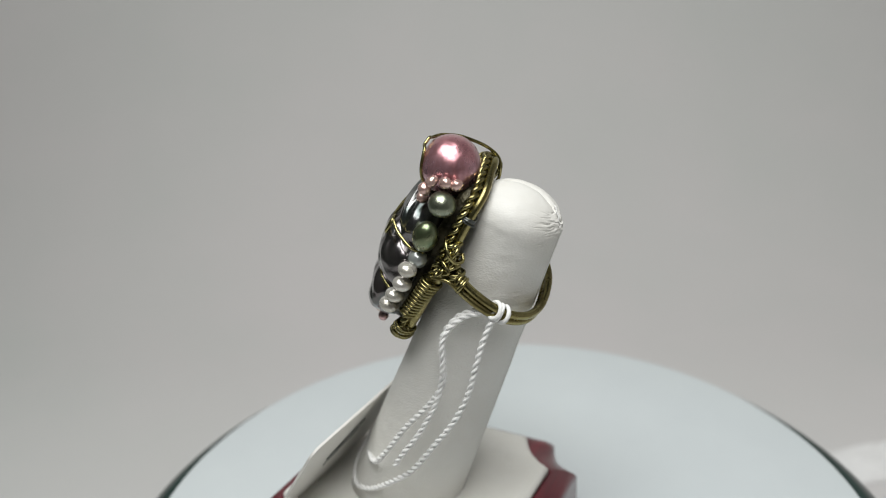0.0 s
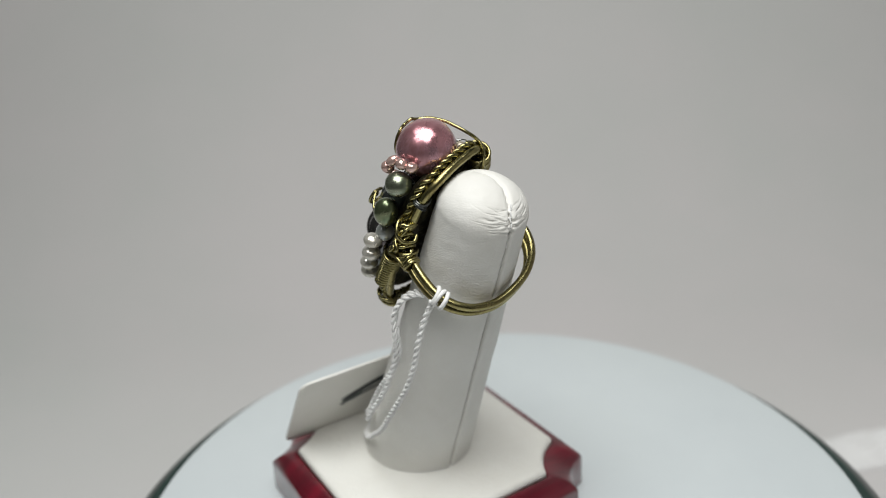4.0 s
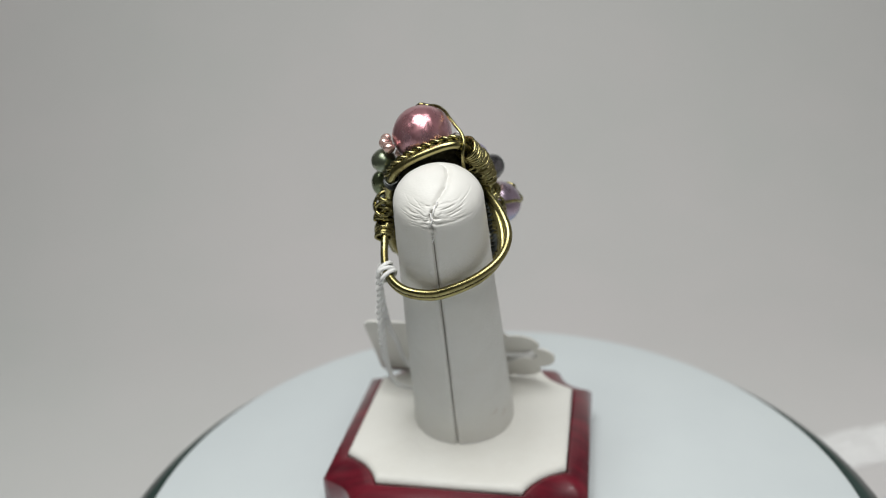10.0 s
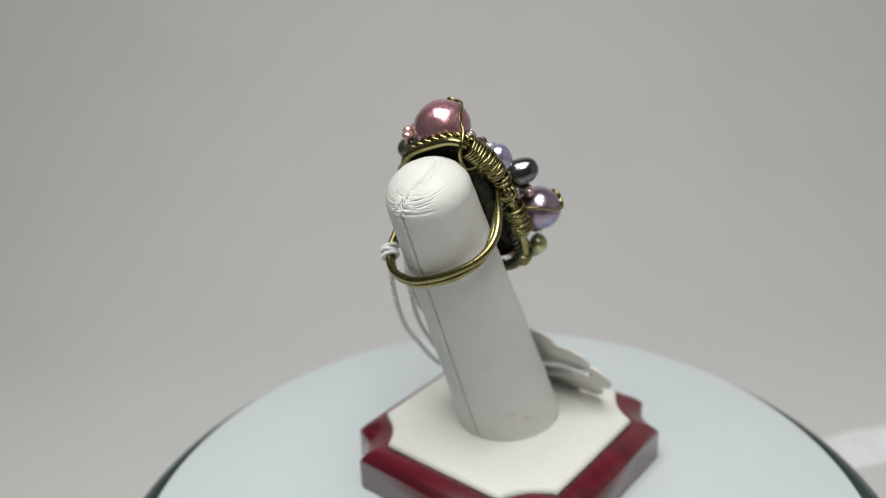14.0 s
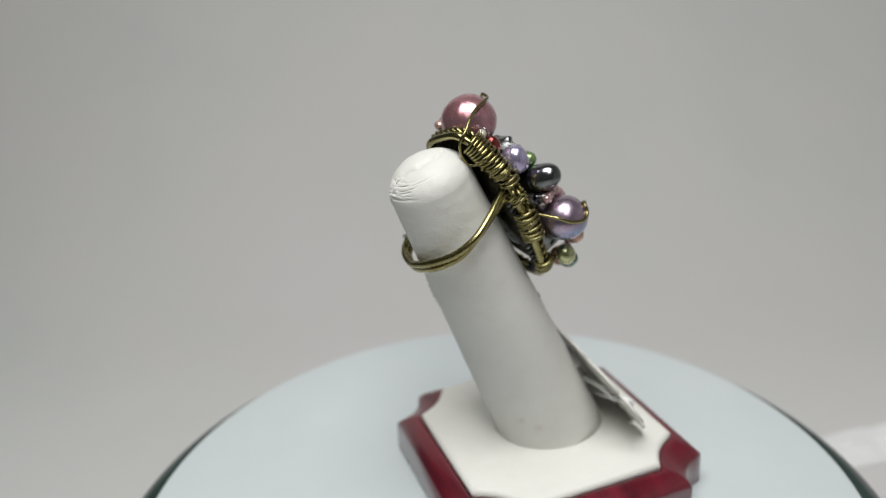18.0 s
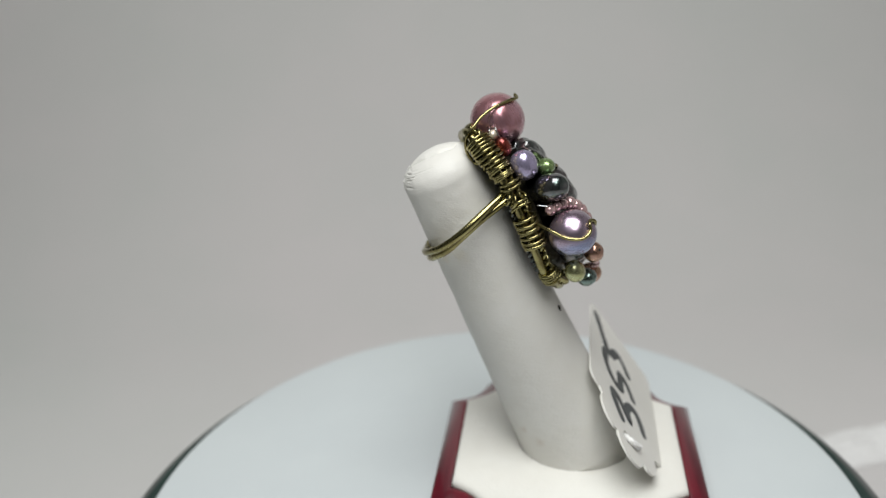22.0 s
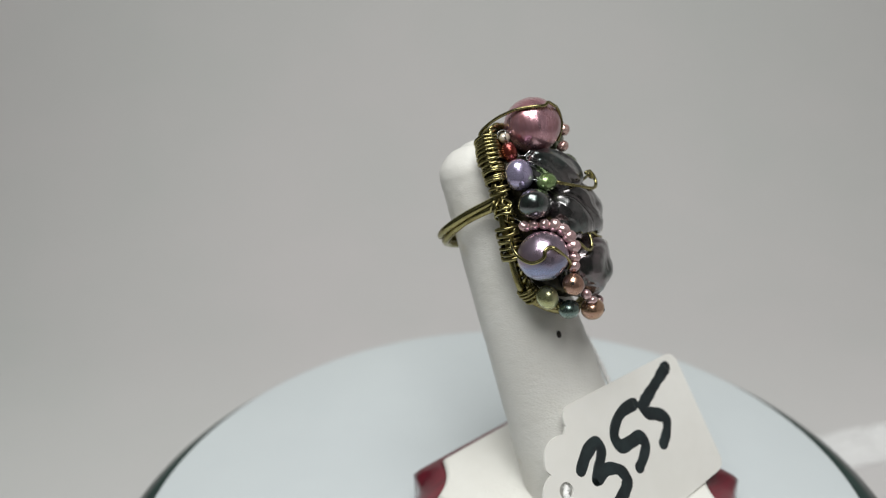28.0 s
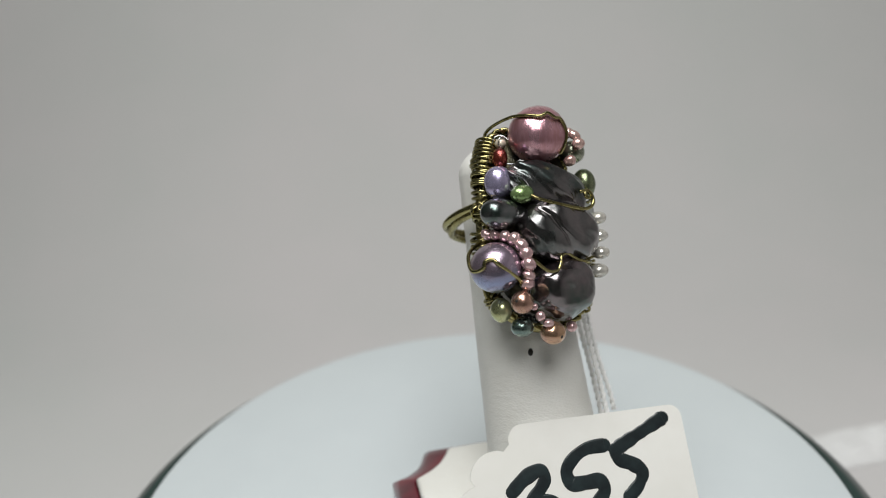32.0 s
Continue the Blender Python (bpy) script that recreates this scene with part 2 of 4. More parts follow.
def tube(path, r, sides=8, closed=False, bm=None, taper=None):
    bm = bm or bmesh.new()
    fr = frames_along(path, closed)
    loops = []
    n = len(path)
    for i, (q, (t, a, b)) in enumerate(zip(path, fr)):
        rr = r * (taper(i / (n - 1)) if taper else 1)
        loops.append([bm.verts.new(q + rr * (math.cos(k * math.tau / sides) * a + math.sin(k * math.tau / sides) * b)) for k in range(sides)])
    for i in range(n if closed else n - 1):
        u, v = loops[i], loops[(i + 1) % n]
        shift = 0
        if closed and i == n - 1:
            shift = min(range(sides), key=lambda s: (u[0].co - v[s].co).length)
        for k in range(sides):
            bm.faces.new((u[k], u[(k + 1) % sides], v[(k + 1 + shift) % sides], v[(k + shift) % sides]))
    if not closed:
        bm.faces.new(loops[0][::-1])
        bm.faces.new(loops[-1])
    return bm


def wire(name, pts, r, parent, mat, label="", n=None, closed=False, sides=8):
    n = n or max(12, 6 * len(pts))
    return part(name, tube(curve_points(pts, n, closed), r, sides, closed), mat, parent, label)


def twist(path, r, off, pitch, closed=False, strands=2, sides=6):
    """Strands wound round a path, in one mesh."""
    fr = frames_along(path, closed)
    bm = bmesh.new()
    run = [0.0]
    for i in range(1, len(path)):
        run.append(run[-1] + (path[i] - path[i - 1]).length)
    for s in range(strands):
        line = [q + off * (math.cos(d / pitch * math.tau + s * math.tau / strands) * a + math.sin(d / pitch * math.tau + s * math.tau / strands) * b)
                for q, (t, a, b), d in zip(path, fr, run)]
        tube(line, r, sides, False, bm)
    return bm


def wrap_ring(centre, tangent, out, ra, rb, r, tilt=0.0):
    """One turn of wire round a bundle: an oval loop, slightly canted."""
    t = Vector(tangent).normalized()
    a = (Vector(out) - t * Vector(out).dot(t)).normalized()
    b = t.cross(a)
    path = [Vector(centre) + ra * math.cos(k * math.tau / 20) * a + rb * math.sin(k * math.tau / 20) * b + tilt * math.cos(k * math.tau / 20) * t for k in range(20)]
    return tube(path, r, 6, True)


def bead(centre, radii, rot=(0, 0, 0), seed=0, rough=0.03, u=28, v=18, power=2.0):
    """A slightly uneven ball; a power over 2 makes it squarer along its length."""
    bm = bmesh.new()
    bmesh.ops.create_uvsphere(bm, u_segments=u, v_segments=v, radius=1)
    m = Euler([radians(a) for a in rot]).to_matrix()
    for w in bm.verts:
        flat = (math.hypot(w.co.x, w.co.z) ** power + abs(w.co.y) ** power) ** (-1 / power)
        k = flat + rough * noise.noise(w.co * 1.3 + Vector((seed * 3.7, seed, 1))) + 0.4 * rough * noise.noise(w.co * 4 + Vector((seed, 5, 2)))
        w.co = Vector(centre) + m @ Vector([w.co[i] * k * radii[i] for i in range(3)])
    return bm


def baroque(centre, radii, rot, seed, ridge=0.16, freq=3.0, lean=0.8, lump=0.16, taper=0.0):
    """A baroque pearl: a smooth flattened lump with long diagonal folds."""
    bm = bmesh.new()
    bmesh.ops.create_icosphere(bm, subdivisions=6, radius=1)
    m = Euler([radians(a) for a in rot]).to_matrix()
    for w in bm.verts:
        c = w.co.copy()
        flat = (abs(c.x) ** 2.8 + abs(c.y) ** 2.8 + abs(c.z) ** 2.2) ** (-1 / 2.6)
        phase = freq * (c.y + lean * c.x) + 1.5 * noise.noise(c * 1.0 + Vector((seed, 2, seed * 1.7))) + seed
        s = math.sin(phase)
        fold = math.sqrt(s * s + 0.012)
        # the folds run out towards the back
        face = min(max((c.z - 0.02) / 0.5, 0), 1) * (1 - 0.8 * min(max((c.x - 0.45) / 0.4, 0), 1))
        swell = face * 0.6 + face * 0.7 * noise.noise(c * 1.2 + Vector((seed, 9, 3)))
        crest = fold - 0.7 if ridge > 0 else math.sqrt(s * s + 0.05) - 0.5
        k = 1 + ridge * swell * crest + lump * noise.noise(c * 1.15 + Vector((seed * 2.1, 0, 4)))
        k += 0.028 * face * (1 - abs(math.sin(2.7 * phase + 2.0 * noise.noise(c * 2.2 + Vector((seed, 4, 4)))))) * max(0, 0.5 + noise.noise(c * 1.6 + Vector((7, seed, 2))))
        k += 0.02 * noise.noise(c * 3.2 + Vector((0, seed, 1)))
        q = c * (0.45 + 0.55 * flat) * k
        slim = 1 - taper * max(0, -c.x) ** 1.5
        w.co = Vector(centre) + m @ Vector((q.x * radii[0], q.y * radii[1] * slim, q.z * radii[2] * slim))
    return bm


def bean(centre, radii, rot):
    """A smooth pearl of two lobes with a shallow waist."""
    bm = bmesh.new()
    bmesh.ops.create_uvsphere(bm, u_segments=40, v_segments=28, radius=1)
    m = Euler([radians(a) for a in rot]).to_matrix()
    for w in bm.verts:
        c = w.co.copy()
        slim = 1 - 0.17 * math.exp(-((c.x - 0.3) / 0.22) ** 2) + 0.05 * noise.noise(c * 1.4 + Vector((2, 6, 1)))
        boxy = (abs(c.x) ** 2.5 + math.hypot(c.y, c.z) ** 2.5) ** (-1 / 2.5)
        w.co = Vector(centre) + m @ Vector((c.x * boxy * radii[0], c.y * boxy * slim * radii[1], c.z * boxy * slim * radii[2]))
    return bm


# ---- backdrop sweep and the unseen walls added round it ----
def structure(name, bm, mat, label, category, smooth=True):
    bmesh.ops.scale(bm, vec=(MM, MM, MM), verts=bm.verts)
    return tagged(new(name, mesh_of(name, bm, mat, smooth)), label, category, kind="structure")


def sheet_from(profile, xs):
    """A sheet swept sideways along x from a profile of (y, z)."""
    bm = bmesh.new()
    rows = [[bm.verts.new((x, y, z)) for x in xs] for y, z in profile]
    for a, b in zip(rows, rows[1:]):
        for i in range(len(xs) - 1):
            bm.faces.new((a[i], a[i + 1], b[i + 1], b[i]))
    return bm


def build_surround():
    prof = [(-520, -70), (-300, -70), (0, -70), (190, -70)]
    for k in range(1, 13):
        a = k / 12 * math.pi / 2
        prof.append((190 + 190 * math.sin(a), -70 + 190 * (1 - math.cos(a))))
    prof += [(384, 330), (388, 480), (390, 640)]
    xs = [-340 + 800 * i / 30 for i in range(31)]
    bm = sheet_from(prof, xs)
    for w in bm.verts:
        if w.co.y > 120:
            w.co.y += 7 * noise.noise(w.co * 0.006)
    structure("backdrop", bm, M_FABRIC, "white fabric sweep curving up behind the turntable", "backdrop")
    # out of view: the left wall soaks up light, the right one bounces it
    for name, x, mat, label in (("unseen_wall_left", -342, M_SIDE, "unseen dark grey wall, added to absorb light on the left"), ("unseen_wall_right", 462, M_PALE, "unseen pale wall, added to bounce fill light from the right")):
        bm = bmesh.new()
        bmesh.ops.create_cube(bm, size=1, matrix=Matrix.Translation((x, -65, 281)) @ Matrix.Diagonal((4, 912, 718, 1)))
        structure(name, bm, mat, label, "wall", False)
    # ceiling and front wall, also out of view, added to darken the reflections
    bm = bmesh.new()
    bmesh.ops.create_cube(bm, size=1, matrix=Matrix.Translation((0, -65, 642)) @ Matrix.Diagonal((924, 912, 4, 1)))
    structure("ceiling", bm, M_SIDE, "unseen dark grey ceiling, added to keep reflections dark", "ceiling", False)
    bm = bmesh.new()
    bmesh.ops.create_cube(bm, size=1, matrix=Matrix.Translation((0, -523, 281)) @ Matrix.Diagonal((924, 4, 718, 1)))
    structure("unseen_wall_front", bm, M_SIDE, "unseen dark grey wall behind the camera, added to keep reflections dark", "wall", False)


build_surround()


# ---- turntable ----
DISC_R = 69.0
TABLE_AT = pose(0.0003, 0.0016, 0)


def lathe(profile, sides, centre=(0, 0)):
    bm = bmesh.new()
    loops = []
    for r, z in profile:
        loops.append([bm.verts.new((centre[0] + r * math.cos(k * math.tau / sides), centre[1] + r * math.sin(k * math.tau / sides), z)) for k in range(sides)])
    for a, b in zip(loops, loops[1:]):
        for k in range(sides):
            bm.faces.new((a[k], a[(k + 1) % sides], b[(k + 1) % sides], b[k]))
    return bm, loops


def build_turntable():
    t = thing("turntable", TABLE_AT, "round frosted white glass turntable with a dark green edge", "turntable")
    bm, loops = lathe([(DISC_R - 0.6, -3.0), (DISC_R - 0.6, -0.5), (DISC_R - 0.5, -0.06), (DISC_R - 0.7, 0.0), (40, 0.0), (5, 0.0)], 160)
    bm.faces.new(loops[-1])
    bm.faces.new(loops[0][::-1])
    part("plate", bm, M_GLASS, t)
    # the ground edge slopes outwards
    bm, loops = lathe([(DISC_R - 0.55, -6.0), (DISC_R + 5.8, -6.0), (DISC_R + 6.2, -5.6), (DISC_R + 6.1, -4.9), (DISC_R - 0.5, -0.07)], 160)
    for k in range(160):
        bm.faces.new((loops[-1][k], loops[-1][(k + 1) % 160], loops[0][(k + 1) % 160], loops[0][k]))
    part("edge_band", bm, M_EDGE, t, "dark green polished glass edge")
    bm, loops = lathe([(52, -69.8), (52, -5), (50, -3.1), (10, -3.1)], 96)
    bm.faces.new(loops[-1])
    bm.faces.new(loops[0][::-1])
    part("drum", bm, M_DRUM, t, "plain white drum under the glass")
    return t


turntable = build_turntable()

# ---- ring display stand ----
BASE = (-7.05, 14.0)
BASE_TURN = -1.4
PAD_Z = 10.5


def notched(h, cut, z, n=9, deep=0.15):
    """A square outline whose corners are scooped out."""
    pts = []
    for q in range(4):
        a = q * math.pi / 2
        ca, sa = math.cos(a), math.sin(a)
        one = []
        # from the end of one side, through the scoop, to the start of the next
        for k in range(n):
            f = k / (n - 1)
            x = h - cut * f
            y = h - cut * (1 - f)
            bow = math.sin(f * math.pi) * cut * deep
            one.append((x - bow, y - bow))
        for x, y in one:
            pts.append((x * ca - y * sa, x * sa + y * ca, z))
    return pts


def stack(levels, cap_top=True, cap_bottom=True):
    bm = bmesh.new()
    loops = [[bm.verts.new(p) for p in lv] for lv in levels]
    n = len(loops[0])
    for a, b in zip(loops, loops[1:]):
        for k in range(n):
            bm.faces.new((a[k], a[(k + 1) % n], b[(k + 1) % n], b[k]))
    if cap_bottom:
        bm.faces.new(loops[0][::-1])
    if cap_top:
        bm.faces.new(loops[-1])
    return bm


FING_BASE = Vector((-7.40, 15.40, PAD_Z))
FING_DIR = Vector((0.0224, -0.4134, 1.0)).normalized()
FING_BODY, FING_DOME = 58.5, 5.2


def finger_radius(s):
    return 10.07 - 0.0499 * min(s, FING_BODY)


def finger_mesh():
    side = Vector((1, 0, 0))
    side = (side - FING_DIR * side.dot(FING_DIR)).normalized()
    front = side.cross(FING_DIR).normalized()
    if front.y > 0:
        front = -front
    bm = bmesh.new()
    nseg, loops = 220, []
    # stations: place along the finger, radius, tilt of the surface; a straight taper, then a blunt dome
    stations = [(k / 200 * (FING_BODY - 5), None, 0.0) for k in range(201)] + [(FING_BODY - 5 + k * 0.08, None, 0.0) for k in range(1, 63)]
    top_r = finger_radius(FING_BODY)
    for k in range(1, 121):
        a = k / 120 * math.pi / 2
        stations.append((FING_BODY + FING_DOME * math.sin(a) ** 0.95, max(top_r * math.cos(a) ** 0.95, 0.04), math.sin(a)))
    rng = random.Random(4)
    pinch = FING_BODY + 0.4
    heart = pinch + 2.0
    # short creases that run in to the pinched top of the seam: place along the finger, place and length across, depth, slope, width
    folds = []
    for _ in range(96):
        c = rng.choice((-1, 1)) * rng.uniform(0.5, 4.6)
        at = rng.gauss(0, 0.9) * (0.55 + 0.22 * abs(c))
        folds.append((heart + at, c, rng.uniform(0.25, 0.85), rng.uniform(0.05, 0.13) * (1.15 - 0.12 * abs(c)), 0.16 * at * (1 if c > 0 else -1) + rng.uniform(-0.1, 0.1), rng.uniform(0.07, 0.13)))
    for _ in range(10):
        folds.append((pinch + rng.uniform(2.5, 5.0), rng.choice((-1, 1)) * rng.uniform(0.6, 2.6), rng.uniform(0.3, 0.8), rng.uniform(0.04, 0.08), rng.uniform(-0.3, 0.3), 0.12))
    # finer wrinkles of the stretched skin further down: place along the finger, angle round it
    ripples = []
    for at, turn, spread, many in ((36.8, 1.2, 3.2, 16), (36.5, 1.55, 3.0, 12), (43.9, 1.4, 2.0, 7), (24.0, 2.3, 4.0, 34), (24.5, 2.9, 4.0, 30), (31.0, 1.0, 5.0, 10), (46.0, 0.5, 4.0, 14), (45.0, -0.6, 4.0, 14), (40.0, -1.6, 5.0, 16)):
        for _ in range(many):
            ripples.append((at + rng.uniform(-spread, spread), turn + rng.uniform(-0.3, 0.3), rng.uniform(0.05, 0.16), rng.uniform(0.02, 0.05), rng.uniform(-2.0, 2.0), rng.uniform(0.14, 0.22)))
    run, last = 0.0, None
    for s, rad, up in stations:
        r = finger_radius(s) if rad is None else rad
        if last:
            run += math.hypot(s - last[0], r - last[1] if rad is not None else 0.0)
        last = (s, r)
        near = [q for q in ripples if abs(q[0] - s) < 1.0]
        loop = []
        for k in range(nseg):
            x = (k + 0.5) / nseg * 2 - 1
            th = math.pi * math.copysign(abs(x) ** 1.7, x)
            arc = th * max(r, 0.6)
            # on the dome the seam runs on straight over the top
            if rad is not None:
                lat = r * math.sin(th)
                arc = lat if abs(th) < 1.57 else lat + (1 - min(max((up - 0.55) / 0.3, 0), 1)) * (arc - lat)
                # and drifts to one side
                drift = min(max((run - heart - 0.5) / 5.5, 0), 1)
                arc -= 2.0 * drift * drift * (3 - 2 * drift)
            deep = 0.5 if rad is None else 0.12 + 0.07 * math.sin(run * 5.2)
            groove = deep * math.exp(-(arc / 0.24) ** 2) - 0.1 * math.exp(-((abs(arc) - 0.8) / 0.5) ** 2)
            crease = 0.0
            if run > FING_BODY - 4 and abs(arc) < 8:
                if abs(th) < 1.57:
                    for m, c, ln, dp, sl, wd in folds:
                        if abs(run - m) < 1.4 and abs(arc - c) < 2.5 * ln:
                            crease += dp * math.exp(-((run - m - sl * (arc - c)) / wd) ** 2 - ((arc - c) / ln) ** 2)
                    # full lips beside the pinch and a small pit in it
                    crease -= 0.26 * math.exp(-((run - heart) / 1.6) ** 2 - ((abs(arc) - 0.9) / 1.0) ** 2)
                    crease += 0.9 * math.exp(-((run - pinch - 0.3) / 0.45) ** 2 - (arc / 0.36) ** 2) + 0.8 * math.exp(-((run - heart - 0.6) / 0.6) ** 2 - (arc / 0.28) ** 2)
                    crease += 0.3 * noise.noise(Vector((arc * 1.5, run * 2.1, 3))) * math.exp(-((run - heart) / 1.6) ** 2 - (arc / 1.5) ** 2)
                # soft valley between two cheeks over the top
                crease += 0.5 * math.exp(-(arc / 1.1) ** 2) * min(max((run - heart - 1) / 3.0, 0), 1)
            for at, turn, ln, dp, sl, wd in near:
                if abs(th - turn) < 2.5 * ln:
                    crease += dp * math.exp(-((s - at - sl * (th - turn)) / wd) ** 2 - ((th - turn) / ln) ** 2)
            out = (math.cos(th) * front + math.sin(th) * side)
            spot = r * out + FING_DIR * s
            swell = 0.10 * noise.noise(spot * 0.16) + 0.05 * noise.noise(spot * 0.7)
            nrm = (out * math.sqrt(1 - up * up) + FING_DIR * up)
            v = FING_BASE + spot - nrm * (groove + crease - swell)
            if s == 0:
                v = v - FING_DIR * ((v.z - PAD_Z - 0.05) / FING_DIR.z)
            loop.append(bm.verts.new(v))
        loops.append(loop)
    for a, b in zip(loops, loops[1:]):
        for k in range(nseg):
            bm.faces.new((a[k], a[(k + 1) % nseg], b[(k + 1) % nseg], b[k]))
    bm.faces.new(loops[-1])
    bm.faces.new(loops[0][::-1])
    bmesh.ops.recalc_face_normals(bm, faces=bm.faces)
    return bm, front, side


STAND_AT = pose(BASE[0] * MM, BASE[1] * MM, 0)


def build_stand():
    t = thing("ring_display_stand", STAND_AT, "white leatherette finger ring stand on a dark red lacquered base", "display stand")
    back = Matrix.Translation((-BASE[0], -BASE[1], 0))
    turn = Matrix.Rotation(radians(BASE_TURN), 4, "Z")
    bm = stack([notched(24.7, 7.4, 0.0), notched(25.1, 7.4, 0.5), notched(25.1, 7.4, 6.4), notched(24.8, 7.4, 7.0), notched(24.0, 7.5, 7.9),
                notched(22.6, 7.5, 8.7), notched(21.9, 7.6, 9.0), notched(21.5, 7.6, 9.1), notched(21.2, 7.6, 8.9), notched(21.1, 7.6, 8.3)])
    bmesh.ops.transform(bm, matrix=turn, verts=bm.verts)
    part("base", bm, M_WOOD, t, "dark red lacquered wooden base with scooped corners")
    bm = stack([notched(20.9, 7.5, 8.5, deep=0.1), notched(21.0, 7.5, 9.3, deep=0.1), notched(20.95, 7.5, 9.8, deep=0.1), notched(20.7, 7.5, 10.25, deep=0.1), notched(20.3, 7.5, PAD_Z, deep=0.1)])
    bmesh.ops.transform(bm, matrix=turn, verts=bm.verts)
    part("pad", bm, M_PAD, t, "off-white leatherette pad")
    bm, front, side = finger_mesh()
    bmesh.ops.transform(bm, matrix=back, verts=bm.verts)
    fing = part("finger", bm, M_LEATHER, t, "leaning white leatherette finger with a seam")
    off = Vector((-BASE[0], -BASE[1], 0))
    # dark line laid at the bottom of the seam to stand for its shade
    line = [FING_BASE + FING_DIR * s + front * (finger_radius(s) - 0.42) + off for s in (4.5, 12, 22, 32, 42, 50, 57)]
    wire("seam_shade_line", line, 0.10, fing, M_SEAM, "grey line standing in for the shade in the seam", n=40, sides=6)
    # stitches over the top of the seam
    for s, r, a in ((57.0, 7.0, 15), (57.8, 6.9, -25), (58.7, 6.75, 30), (59.6, 6.55, -15)):
        c = FING_BASE + FING_DIR * s + front * r + off
        d = (side * math.cos(radians(a + 60)) + (FING_DIR * 0.6 - front * 0.5).normalized() * math.sin(radians(a + 60)))
        wire("stitch", [c - d * 0.55 - front * 0.2, c + front * 0.02, c + d * 0.55 - front * 0.2], 0.10, fing, M_THREAD, n=10, sides=6)
    for a, wide in ((0.36, 0.3), (0.48, -0.25), (0.62, 0.2), (0.8, 0.35)):
        c = FING_BASE + FING_DIR * (FING_BODY + FING_DOME * math.sin(a) ** 0.95) + front * (finger_radius(FING_BODY) * math.cos(a) ** 0.95 + 0.1) + side * max(0, 2.2 * (a - 0.5)) + off
        d = (FING_DIR * 0.8 - front * 0.55 + side * wide).normalized()
        wire("stitch", [c - d * 0.6 - front * 0.25, c, c + d * 0.6 - front * 0.25], 0.12, fing, M_THREAD, n=10, sides=6)
    # small dark peg hole on the far side
    c = Vector((-4.69, 12.80, 40.32)) + off
    axis_pt = FING_BASE + FING_DIR * (c - off - FING_BASE).dot(FING_DIR) + off
    n = (c - axis_pt)
    n = (n - FING_DIR * n.dot(FING_DIR)).normalized()
    bm = bmesh.new()
    bmesh.ops.create_cone(bm, cap_ends=True, segments=14, radius1=0.55, radius2=0.5, depth=0.3)
    p = axis_pt + n * (finger_radius((axis_pt - off - FING_BASE).dot(FING_DIR)) - 0.02)
    bmesh.ops.transform(bm, matrix=Matrix.Translation(p) @ n.to_track_quat("Z", "Y").to_matrix().to_4x4() @ Matrix.Diagonal((0.8, 1.2, 1, 1)), verts=bm.verts)
    part("peg_hole", bm, M_HOLE, fing, "small dark hole")
    return t


stand = build_stand()

# ---- the ring: u to the side, v along the face, w out of it ----
RING_O = Vector((-6.607, 4.166, 56.443))
RING_X = Vector((-0.9270, -0.3325, -0.1734))
RING_Y = Vector((-0.0460, -0.3583, 0.9325))
RING_Z = Vector((-0.3722, 0.8724, 0.3169))


def basis(o, x, y, z):
    m = Matrix((x, y, z)).transposed().to_4x4()
    m.translation = Vector(o) * MM
    return m


WIDE = 1.05
RING_AT = basis(RING_O, RING_X, RING_Y, RING_Z)

FRAME = [(-7.4, 7.7, -0.3), (-8.0, 0, -0.2), (-7.4, -8.5, -0.2), (-4.3, -12.6, 1.6), (-0.5, -14.4, 3.4), (4.2, -13.8, 4.4), (7.3, -10.5, 3.9), (9.0, -5, 3.0),
         (9.6, 0, 2.2), (8.9, 6, 1.0), (7.5, 12.6, -0.2), (5.2, 15.7, -1.2), (1.0, 17.0, -1.5), (-3.0, 17.2, -1.8), (-5.5, 14.1, -1.2)]


